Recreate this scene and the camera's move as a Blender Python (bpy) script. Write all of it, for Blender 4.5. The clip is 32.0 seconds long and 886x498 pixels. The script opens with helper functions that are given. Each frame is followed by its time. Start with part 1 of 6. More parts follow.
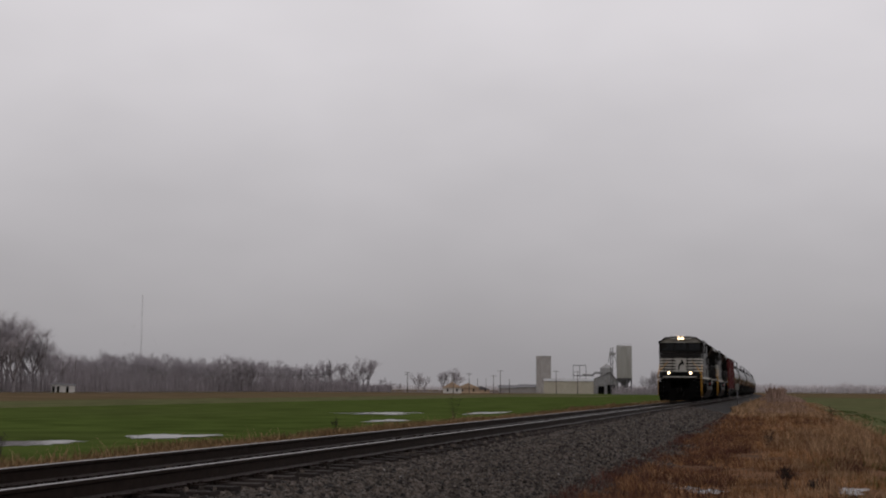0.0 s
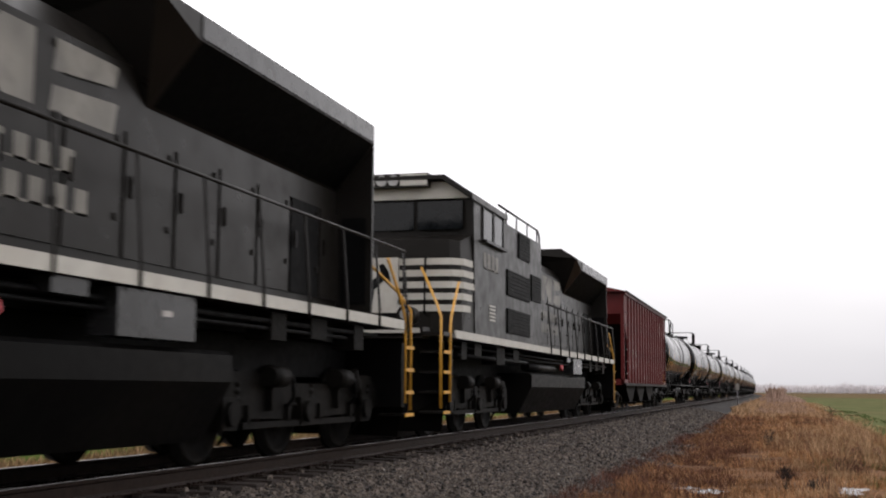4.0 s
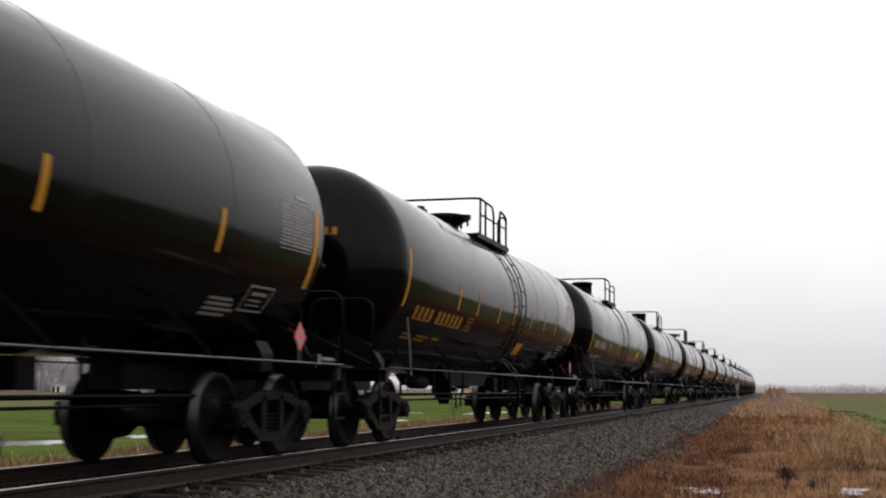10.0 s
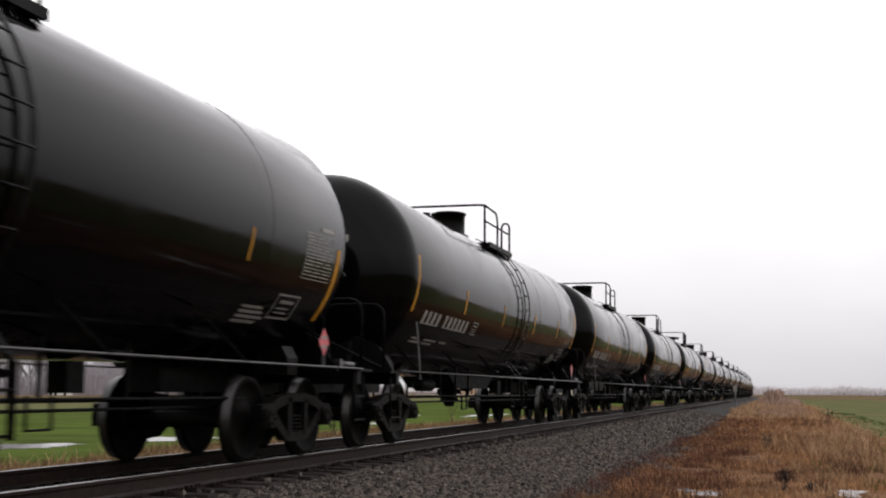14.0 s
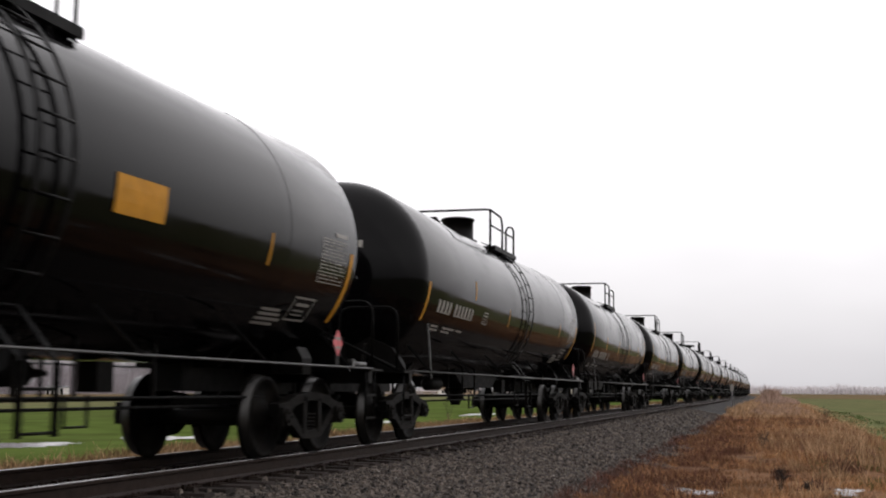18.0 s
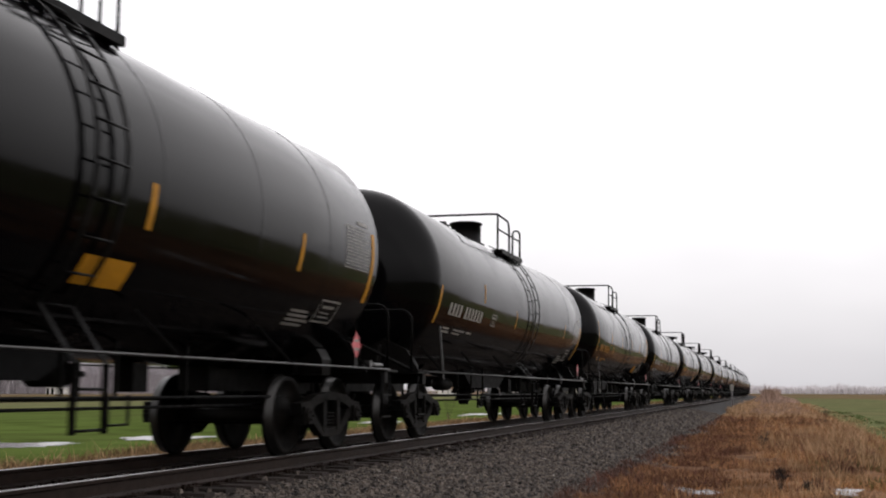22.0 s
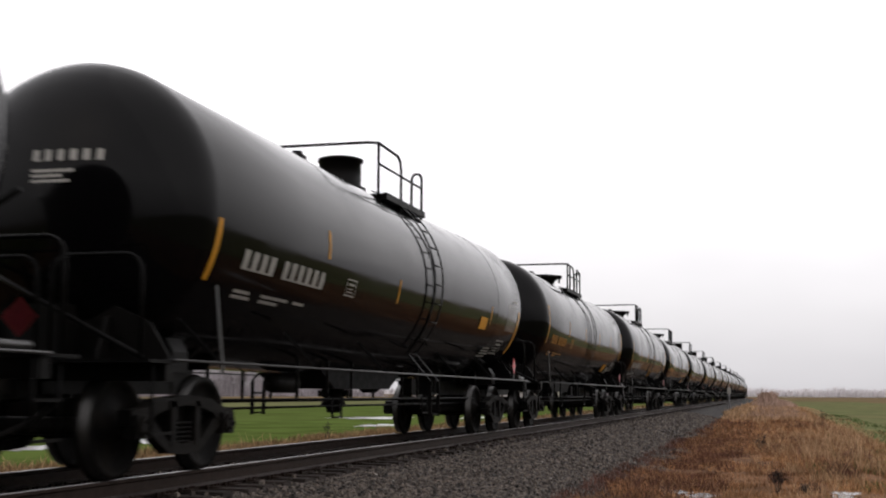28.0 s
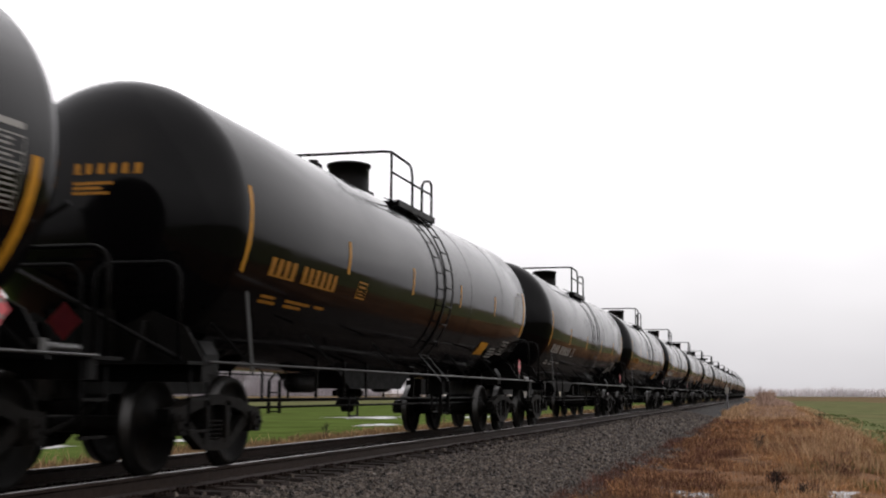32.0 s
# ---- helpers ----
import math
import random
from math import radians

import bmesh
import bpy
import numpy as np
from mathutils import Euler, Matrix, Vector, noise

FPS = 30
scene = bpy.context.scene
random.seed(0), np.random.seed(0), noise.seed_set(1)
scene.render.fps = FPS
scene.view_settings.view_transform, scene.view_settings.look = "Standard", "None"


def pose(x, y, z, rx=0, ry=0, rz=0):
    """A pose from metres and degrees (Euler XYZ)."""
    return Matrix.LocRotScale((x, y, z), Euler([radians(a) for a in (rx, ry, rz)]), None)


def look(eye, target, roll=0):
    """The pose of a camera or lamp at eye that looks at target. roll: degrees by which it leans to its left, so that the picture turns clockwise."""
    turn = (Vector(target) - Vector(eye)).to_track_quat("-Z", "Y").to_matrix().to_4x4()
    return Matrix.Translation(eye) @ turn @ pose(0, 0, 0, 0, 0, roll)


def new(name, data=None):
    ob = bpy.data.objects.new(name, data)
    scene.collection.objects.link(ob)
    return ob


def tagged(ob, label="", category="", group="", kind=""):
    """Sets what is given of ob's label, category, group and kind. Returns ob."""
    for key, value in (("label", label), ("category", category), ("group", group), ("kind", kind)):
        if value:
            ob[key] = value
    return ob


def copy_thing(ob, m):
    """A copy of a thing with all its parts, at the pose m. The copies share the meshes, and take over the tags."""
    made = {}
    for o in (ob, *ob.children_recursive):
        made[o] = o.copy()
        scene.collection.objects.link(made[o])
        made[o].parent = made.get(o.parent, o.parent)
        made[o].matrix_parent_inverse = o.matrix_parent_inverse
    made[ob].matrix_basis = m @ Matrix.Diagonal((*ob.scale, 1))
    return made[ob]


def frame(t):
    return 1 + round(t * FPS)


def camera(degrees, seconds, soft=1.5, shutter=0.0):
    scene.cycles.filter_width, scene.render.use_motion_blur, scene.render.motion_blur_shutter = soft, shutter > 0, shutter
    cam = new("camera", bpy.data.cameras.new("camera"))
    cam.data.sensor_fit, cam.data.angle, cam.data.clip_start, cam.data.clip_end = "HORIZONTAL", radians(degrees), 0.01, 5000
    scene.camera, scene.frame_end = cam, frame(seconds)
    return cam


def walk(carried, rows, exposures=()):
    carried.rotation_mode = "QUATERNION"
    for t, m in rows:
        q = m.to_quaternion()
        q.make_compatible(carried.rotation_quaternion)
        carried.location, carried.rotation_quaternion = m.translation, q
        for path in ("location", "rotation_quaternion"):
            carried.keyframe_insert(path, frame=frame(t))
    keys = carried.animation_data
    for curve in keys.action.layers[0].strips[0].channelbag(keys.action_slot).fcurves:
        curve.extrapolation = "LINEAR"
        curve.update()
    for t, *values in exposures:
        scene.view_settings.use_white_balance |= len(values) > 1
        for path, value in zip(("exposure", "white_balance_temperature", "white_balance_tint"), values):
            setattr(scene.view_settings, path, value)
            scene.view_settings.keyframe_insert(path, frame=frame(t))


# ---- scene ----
# Camera: on a low tripod beside the line, 6.65 m from the track's centre, nudged slightly by the wind of the train.
cam = camera(40.4, 32.0, soft=2.0, shutter=0.13)
EYE = (6.647, 0.0, 0.809)  # z = 0 is the top of the rails
SWAY = [  # seconds, yaw, pitch, roll
    (0, 15.536, 6.622, -.41), (12, 15.536, 6.622, -.41), (12.5, 15.56, 6.66, -.41), (13, 15.509, 6.765, -.38),
    (13.5, 15.428, 6.783, -.36), (14, 15.437, 6.739, -.35), (14.5, 15.395, 6.70, -.35), (16.5, 15.410, 6.756, -.35),
    (17, 15.348, 6.739, -.35), (17.5, 15.294, 6.694, -.35), (18, 15.294, 6.694, -.35), (18.5, 15.366, 6.765, -.35),
    (19, 15.410, 6.792, -.35), (19.5, 15.348, 6.819, -.35), (20, 15.428, 6.810, -.34), (20.5, 15.348, 6.739, -.34),
    (21, 15.375, 6.783, -.34), (21.5, 15.267, 6.703, -.34), (22, 15.294, 6.685, -.34), (22.5, 15.375, 6.792, -.34),
    (23, 15.375, 6.783, -.34), (24, 15.330, 6.787, -.34), (25, 15.348, 6.757, -.34), (25.5, 15.133, 6.703, -.34),
    (26, 15.150, 6.864, -.34), (26.5, 15.133, 6.882, -.34), (28.5, 15.177, 6.828, -.33), (29, 15.177, 6.918, -.33),
    (29.5, 15.079, 6.846, -.33), (30, 15.133, 6.819, -.32), (31, 15.097, 6.819, -.32), (32, 15.079, 6.819, -.32)]
walk(cam, [(t, pose(*EYE, 90 + p, r, y)) for t, y, p, r in SWAY],
     exposures=[(0, -1.1, 6500, 13), (2.0, -1.08, 6500, 13), (2.6, -1.0, 6500, 13), (4.4, 0.35, 6500, 11), (5.0, 0.35, 6500, 11), (6.0, 0.22, 6500, 11), (7.5, 0.08, 6500, 11), (32, 0.08, 6500, 11)])

# World: an even winter overcast, thick near the horizon.
world = bpy.data.worlds.new("overcast")
scene.world = world
world.use_nodes = True
wn, wl = world.node_tree.nodes, world.node_tree.links
wn.clear()
w_out, w_bg = wn.new("ShaderNodeOutputWorld"), wn.new("ShaderNodeBackground")
w_sky, w_mix, w_geo = wn.new("ShaderNodeTexSky"), wn.new("ShaderNodeMix"), wn.new("ShaderNodeTexCoord")
w_sep, w_ramp, w_noise = wn.new("ShaderNodeSeparateXYZ"), wn.new("ShaderNodeValToRGB"), wn.new("ShaderNodeTexNoise")
w_mul, w_map = wn.new("ShaderNodeMix"), wn.new("ShaderNodeMapRange")
w_vec = wn.new("ShaderNodeMapping")
w_sky.sky_type, w_sky.sun_disc, w_sky.sun_elevation, w_sky.sun_rotation = "NISHITA", False, radians(38), radians(200)
w_sky.dust_density = 6.0
w_mix.data_type = w_mul.data_type = "RGBA"
w_mix.inputs[0].default_value = 0.96
w_ramp.color_ramp.elements[0].position, w_ramp.color_ramp.elements[0].color = 0.0, (4.7, 4.6, 4.75, 1)
w_ramp.color_ramp.elements[1].position, w_ramp.color_ramp.elements[1].color = 1.0, (10.5, 10.3, 10.6, 1)
for at, v in ((0.06, 5.9), (0.17, 8.2), (0.33, 11.0)):
    w_ramp.color_ramp.elements.new(at).color = (v, v * 0.98, v * 0.998, 1)
w_noise.inputs["Scale"].default_value, w_noise.inputs["Detail"].default_value = 4.5, 3.0
w_vec.inputs["Scale"].default_value = (1, 1, 2.2)
w_map.inputs["To Min"].default_value, w_map.inputs["To Max"].default_value = 0.87, 1.13
w_mul.blend_type, w_mul.inputs[0].default_value = "MULTIPLY", 1.0
wl.new(w_geo.outputs["Generated"], w_sep.inputs[0])
wl.new(w_sep.outputs["Z"], w_ramp.inputs[0])
wl.new(w_geo.outputs["Generated"], w_vec.inputs[0])
wl.new(w_vec.outputs[0], w_noise.inputs["Vector"])
wl.new(w_noise.outputs["Fac"], w_map.inputs["Value"])
wl.new(w_ramp.outputs["Color"], w_mul.inputs[6])
wl.new(w_map.outputs[0], w_mul.inputs[7])
wl.new(w_sky.outputs[0], w_mix.inputs[6])
wl.new(w_mul.outputs[2], w_mix.inputs[7])
wl.new(w_mix.outputs[2], w_bg.inputs["Color"])
wl.new(w_bg.outputs[0], w_out.inputs["Surface"])
w_bg.inputs["Strength"].default_value = 0.14

sun = new("sun", bpy.data.lights.new("sun", "SUN"))
sun.data.energy, sun.data.angle, sun.data.color = 0.5, radians(120), (1.0, 0.97, 0.93)
sun.matrix_world = look((90, 30, 90), (0, 0, 0))


# ---- materials ----
def material(name, base, rough=0.6, metal=0.0, spec=0.5, vary=0.25, scale=6.0, bump=0.0, bump_scale=40.0, dirt=None,
             dirt_amount=0.5, dirt_scale=1.2, island=0.0, rand=0.0, stretch=(1, 1, 1), emit=0.0, coat=0.0):
    """Base colour with grain and stains at two scales, rough relief, and optional change from piece to piece."""
    m = bpy.data.materials.new(name)
    m.use_nodes = True
    n, l = m.node_tree.nodes, m.node_tree.links
    b = n["Principled BSDF"]
    b.inputs["Metallic"].default_value, b.inputs["Specular IOR Level"].default_value = metal, spec
    if coat:
        b.inputs["Coat Weight"].default_value, b.inputs["Coat Roughness"].default_value = coat, 0.08
    co, mp = n.new("ShaderNodeTexCoord"), n.new("ShaderNodeMapping")
    mp.inputs["Scale"].default_value = stretch
    l.new(co.outputs["Object"], mp.inputs[0])

    def fac(sc, detail=5.0, lo=0.3, hi=0.7, a=0.0, z=1.0):
        t, r = n.new("ShaderNodeTexNoise"), n.new("ShaderNodeMapRange")
        t.inputs["Scale"].default_value, t.inputs["Detail"].default_value = sc, detail
        for key, v in (("From Min", lo), ("From Max", hi), ("To Min", a), ("To Max", z)):
            r.inputs[key].default_value = v
        l.new(mp.outputs[0], t.inputs["Vector"])
        l.new(t.outputs["Fac"], r.inputs["Value"])
        return r.outputs[0]

    def mix(f, a, c, kind="MIX"):
        x = n.new("ShaderNodeMix")
        x.data_type, x.blend_type = "RGBA", kind
        for i, v in ((0, f), (6, a), (7, c)):
            if isinstance(v, bpy.types.NodeSocket):
                l.new(v, x.inputs[i])
            else:
                x.inputs[i].default_value = v if i == 0 else (*v, 1)
        return x.outputs[2]

    dark, light = [c * (1 - vary) for c in base], [min(1, c * (1 + vary)) for c in base]
    col = mix(fac(scale), dark, light)
    if dirt:
        col = mix(fac(dirt_scale, 6.0, 0.45, 0.75, 0.0, dirt_amount), col, dirt)
    if island or rand:
        src = n.new("ShaderNodeNewGeometry").outputs["Random Per Island"] if island else n.new("ShaderNodeObjectInfo").outputs["Random"]
        r = n.new("ShaderNodeMapRange")
        amount = island or rand
        r.inputs["To Min"].default_value, r.inputs["To Max"].default_value = 1 - amount, 1 + amount
        l.new(src, r.inputs["Value"])
        cb = n.new("ShaderNodeCombineColor")
        for i in range(3):
            l.new(r.outputs[0], cb.inputs[i])
        col = mix(1.0, col, cb.outputs[0], "MULTIPLY")
    l.new(col, b.inputs["Base Color"])
    l.new(fac(scale * 1.7, 4.0, 0.3, 0.7, max(0.02, rough - 0.08), min(1, rough + 0.08)), b.inputs["Roughness"])
    if bump:
        bp, bt = n.new("ShaderNodeBump"), n.new("ShaderNodeTexNoise")
        bt.inputs["Scale"].default_value, bt.inputs["Detail"].default_value = bump_scale, 6.0
        bp.inputs["Strength"].default_value, bp.inputs["Distance"].default_value = min(1, bump), 0.02
        l.new(mp.outputs[0], bt.inputs["Vector"])
        l.new(bt.outputs["Fac"], bp.inputs["Height"])
        l.new(bp.outputs[0], b.inputs["Normal"])
    if emit:
        b.inputs["Emission Color"].default_value, b.inputs["Emission Strength"].default_value = (1.0, 0.68, 0.38, 1), emit
    return m


M_TANK = material("black_tank_paint", (0.0013, 0.0012, 0.0014), 0.11, spec=0.085, vary=0.2, scale=1.3, dirt=(0.0035, 0.0032, 0.003), dirt_amount=0.3, stretch=(1, .5, .6), bump=0.02, bump_scale=3)
M_FRAME = material("black_frame_paint", (0.0020, 0.0019, 0.0019), 0.45, spec=0.045, vary=0.3, scale=5, dirt=(0.006, 0.005, 0.0042), dirt_amount=0.6)
M_TRUCK = material("grimy_cast_steel", (0.0030, 0.0027, 0.0024), 0.6, spec=0.05, vary=0.35, scale=8, dirt=(0.009, 0.007, 0.0055), dirt_amount=0.6, dirt_scale=3)
M_WHEEL = material("dark_wheel_steel", (0.0026, 0.0023, 0.0021), 0.65, spec=0.035, vary=0.3, scale=6, dirt=(0.010, 0.008, 0.0062), dirt_amount=0.6, dirt_scale=4)
M_TREAD = material("polished_wheel_tread", (0.03, 0.029, 0.028), 0.35, metal=0.9, vary=0.2, scale=20)
M_WORN = material("worn_grey_handrail", (0.011, 0.0105, 0.0105), 0.4, vary=0.35, scale=7, dirt=(0.022, .02, .019), dirt_amount=.6, dirt_scale=3)
M_YELLOW = material("yellow_reflector", (0.36, 0.165, 0.012), 0.5, spec=0.1, vary=0.12, scale=9)
M_YELLOWTXT = material("faded_yellow_stencil", (0.21, 0.09, 0.008), 0.55, spec=0.1, vary=0.2, scale=9)
M_WHITE = material("white_stencil", (0.16, 0.152, 0.138), 0.55, vary=0.15, scale=9, dirt=(0.25, .23, .2), dirt_amount=.4)
M_STENCIL = material("bright_white_stencil", (0.33, 0.31, 0.29), 0.55, vary=0.15, scale=9)
M_RED = material("red_placard", (0.4, 0.05, 0.06), 0.5, vary=0.15, scale=9)
M_HOPPER = material("oxide_red_paint", (0.078, 0.0105, 0.0105), 0.45, spec=0.14, vary=0.18, scale=1.5, dirt=(0.045, 0.009, 0.009), dirt_amount=0.45, bump=0.05, bump_scale=6)
M_LOCO = material("loco_black_paint", (0.0092, 0.0081, 0.0071), 0.35, spec=0.11, vary=0.2, scale=2, dirt=(0.012, 0.0105, 0.0098), dirt_amount=0.5, dirt_scale=0.9)
M_LOCOWHITE = material("loco_white_paint", (0.37, 0.355, 0.32), 0.5, spec=0.3, vary=0.1, scale=4, dirt=(0.3, 0.27, 0.23), dirt_amount=0.5)
M_SAFETY = material("safety_yellow_paint", (0.42, 0.21, 0.02), 0.5, vary=0.15, scale=6)
M_FADED = material("faded_white_lettering", (0.15, 0.14, 0.122), 0.5, spec=0.3, vary=0.25, scale=5, dirt=(0.03, .028, .025), dirt_amount=.7, dirt_scale=2.5)
M_BOX = material("dark_grey_box_paint", (0.014, 0.014, 0.0145), 0.25, spec=0.3, vary=0.15, scale=3)
M_GLASS = material("dark_cab_glass", (0.005, 0.006, 0.007), 0.06, spec=0.22, vary=0.1)
M_LAMP = material("headlight", (0.9, 0.85, 0.75), 0.3, emit=14)
M_RAIL = material("rusty_rail", (0.015, 0.0098, 0.0078), 0.6, spec=0.05, vary=0.3, scale=10, bump=0.1, dirt=(0.02, 0.013, 0.010), dirt_amount=.5)
M_RAILFOOT = material("painted_sheen_rail_foot", (0.032, 0.025, 0.023), 0.4, spec=0.4, vary=0.3, scale=9, dirt=(0.02, 0.014, 0.011), dirt_amount=.5, dirt_scale=4)
M_RAILTOP = material("polished_railhead", (0.22, 0.21, 0.21), 0.34, metal=1.0, vary=0.15, scale=12, stretch=(6, .3, 6))
M_TIE = material("creosoted_tie", (0.030, 0.024, 0.0215), 0.8, spec=0.08, vary=0.4, scale=14, bump=0.4, stretch=(1, 6, 3), rand=0.3)
M_BED = material("wet_ballast", (0.013, 0.0108, 0.0098), 0.8, spec=0.1, vary=0.6, scale=28, bump=1.0, bump_scale=30, dirt=(0.055, .048, .042), dirt_amount=.4, dirt_scale=0.7)
M_STONE = material("ballast_stone", (0.054, 0.0435, 0.036), 0.7, spec=0.2, vary=0.3, scale=30, island=0.95)
M_SOIL = material("dead_grass_thatch", (0.13, 0.068, 0.035), 0.9, spec=0.03, vary=0.5, scale=7, bump=1.0, bump_scale=25, dirt=(0.02, 0.011, 0.007), dirt_amount=0.85, dirt_scale=0.6)
M_DRY = material("dead_grass", (0.25, 0.13, 0.061), 0.85, spec=0.05, vary=0.5, scale=0.8, island=0.6, dirt=(0.066, 0.03, 0.021), dirt_amount=0.95, dirt_scale=0.5)
M_TAN = material("tan_verge_grass", (0.15, 0.098, 0.05), 0.85, spec=0.05, vary=0.3, scale=0.5, island=0.45)
M_SHRUB = material("reddish_bare_shrub", (0.27, 0.185, 0.145), 0.9, spec=0.05, vary=0.25, scale=0.4, island=0.3)
M_GREEN = material("green_weed_blades", (0.05, 0.075, 0.02), 0.85, spec=0.05, vary=0.3, scale=0.5, island=0.4)
M_PALE = material("pale_dead_stalks", (0.30, 0.19, 0.108), 0.85, spec=0.05, vary=0.3, scale=0.7, island=0.45)
M_FIELD = material("green_winter_wheat", (0.053, 0.0735, 0.0185), 0.95, spec=0, vary=0.3, scale=0.35, bump=0.35, bump_scale=3.0, dirt=(0.062, 0.068, 0.026), dirt_amount=0.5, dirt_scale=0.03)
M_PALEFIELD = material("thin_pale_wheat", (0.085, 0.09, 0.042), 0.95, spec=0, vary=0.3, scale=0.3, dirt=(0.11, 0.085, 0.05), dirt_amount=0.5, dirt_scale=0.05)
M_STUBBLE = material("brown_stubble_field", (0.108, 0.077, 0.047), 0.95, spec=0, vary=0.3, scale=0.1, dirt=(0.06, 0.068, 0.026), dirt_amount=0.7, dirt_scale=0.02)
M_EDGE = material("purple_brown_weeds", (0.08, 0.038, 0.028), 0.9, spec=0.03, vary=0.3, scale=0.9, island=0.4)
M_WATER = material("field_puddle_water", (0.05, 0.05, 0.05), 0.04, vary=0.05)
# Distance haze is put into the pale colours of trees, brush and far woods.
M_BARK = material("haze_grey_bark", (0.22, 0.2, 0.207), 0.9, spec=0.1, vary=0.25, scale=0.5, rand=0.2)
M_TWIG = material("haze_pale_twigs", (0.37, 0.345, 0.362), 0.95, spec=0.05, vary=0.2, scale=0.3, rand=0.15)
M_FARWOOD = material("haze_pale_far_woods", (0.58, 0.55, 0.56), 0.95, spec=0.05, vary=0.12, scale=0.02, island=0.1)
M_BRUSH = material("haze_grey_brush_stems", (0.27, 0.243, 0.256), 0.95, spec=0.05, vary=0.25, scale=0.2, island=0.25)
M_POLE = material("weathered_pole_wood", (0.09, 0.075, 0.065), 0.85, vary=0.3, scale=4)
M_STEEL = material("galvanised_steel", (0.3, 0.3, 0.3), 0.55, metal=0.3, vary=0.2, scale=1, dirt=(0.2, .17, .14), dirt_amount=.5, dirt_scale=.4)
M_SILO = material("weathered_grey_silo", (0.27, 0.265, 0.24), 0.6, vary=0.15, scale=0.6, dirt=(0.17, .155, .13), dirt_amount=.6, dirt_scale=.25, stretch=(1, 1, .15))
M_CREAM = material("cream_metal_cladding", (0.42, 0.39, 0.31), 0.6, vary=0.1, scale=0.8, dirt=(0.3, .26, .2), dirt_amount=.4, dirt_scale=.2)
M_CONCRETE = material("grey_concrete", (0.36, 0.34, 0.32), 0.85, vary=0.15, scale=0.6, dirt=(0.2, .19, .18), dirt_amount=.6, dirt_scale=.3)
M_DARKROOF = material("dark_sheet_roof", (0.10, 0.095, 0.10), 0.6, vary=0.2, scale=0.5)
M_TANROOF = material("tan_shingle_roof", (0.4, 0.29, 0.2), 0.85, vary=0.2, scale=0.6)
M_HOUSE = material("pale_house_siding", (0.55, 0.53, 0.5), 0.7, vary=0.1, scale=0.5)
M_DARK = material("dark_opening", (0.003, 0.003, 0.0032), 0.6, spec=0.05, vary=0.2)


# ---- mesh helpers ----
def quad(bm, pts, smooth=False):
    f = bm.faces.new([bm.verts.new(p) for p in pts])
    f.smooth = smooth
    return f


def box(bm, c, s, turn=None):
    """A box of size s round c; turn: a rotation matrix about c."""
    v = []
    for dx in (-.5, .5):
        for dy in (-.5, .5):
            for dz in (-.5, .5):
                q = Vector((dx * s[0], dy * s[1], dz * s[2]))
                v.append(bm.verts.new((turn @ q if turn else q) + Vector(c)))
    for f in ((0, 1, 3, 2), (4, 6, 7, 5), (0, 4, 5, 1), (2, 3, 7, 6), (0, 2, 6, 4), (1, 5, 7, 3)):
        bm.faces.new([v[i] for i in f])


def span(bm, lo, hi):
    box(bm, [(a + b) / 2 for a, b in zip(lo, hi)], [b - a for a, b in zip(lo, hi)])


def rod(bm, a, b, r, n=8, r2=None, caps=True):
    a, b = Vector(a), Vector(b)
    t = (b - a).to_track_quat("Z", "Y")
    rings = []
    for p, rr in ((a, r), (b, r if r2 is None else r2)):
        rings.append([bm.verts.new(p + t @ Vector((rr * math.cos(2 * math.pi * i / n), rr * math.sin(2 * math.pi * i / n), 0))) for i in range(n)])
    for i in range(n):
        f = bm.faces.new((rings[0][i], rings[0][(i + 1) % n], rings[1][(i + 1) % n], rings[1][i]))
        f.smooth = True
    if caps:
        bm.faces.new(rings[0][::-1])
        bm.faces.new(rings[1])


def pipe(bm, pts, r, n=6):
    """One bent tube through the points."""
    pts = [Vector(p) for p in pts]
    ways = [(b - a).normalized() for a, b in zip(pts, pts[1:])]
    turn, last, rings = ways[0].to_track_quat("Z", "Y"), ways[0], []
    for i, p in enumerate(pts):
        w = (ways[max(0, i - 1)] + ways[min(i, len(ways) - 1)]).normalized()
        turn, last = last.rotation_difference(w) @ turn, w
        rings.append([bm.verts.new(p + turn @ Vector((r * math.cos(2 * math.pi * k / n), r * math.sin(2 * math.pi * k / n), 0))) for k in range(n)])
    for a, b in zip(rings, rings[1:]):
        for k in range(n):
            bm.faces.new((a[k], a[(k + 1) % n], b[(k + 1) % n], b[k])).smooth = True
    bm.faces.new(rings[0][::-1])
    bm.faces.new(rings[-1])


def beam(bm, a, b, w, h):
    a, b = Vector(a), Vector(b)
    t = (b - a).to_track_quat("Y", "Z").to_matrix()
    box(bm, (a + b) / 2, (w, (b - a).length, h), t)


def lathe(bm, profile, axis, c=(0, 0, 0), n=32, arc=1.0, start=0.0):
    """Turns (along, radius) pairs round an axis 'X', 'Y' or 'Z' through c."""
    rings = []
    m = n if arc >= 1 else n + 1
    for d, r in profile:
        ring = []
        for i in range(m):
            a = start + 2 * math.pi * arc * i / n
            p = {"X": (d, r * math.cos(a), r * math.sin(a)), "Y": (r * math.cos(a), d, r * math.sin(a)), "Z": (r * math.cos(a), r * math.sin(a), d)}[axis]
            ring.append(bm.verts.new(Vector(p) + Vector(c)))
        rings.append(ring)
    for a, b in zip(rings, rings[1:]):
        for i in range(n if arc >= 1 else n):
            f = bm.faces.new((a[i], a[(i + 1) % m], b[(i + 1) % m], b[i]))
            f.smooth = True
    return rings


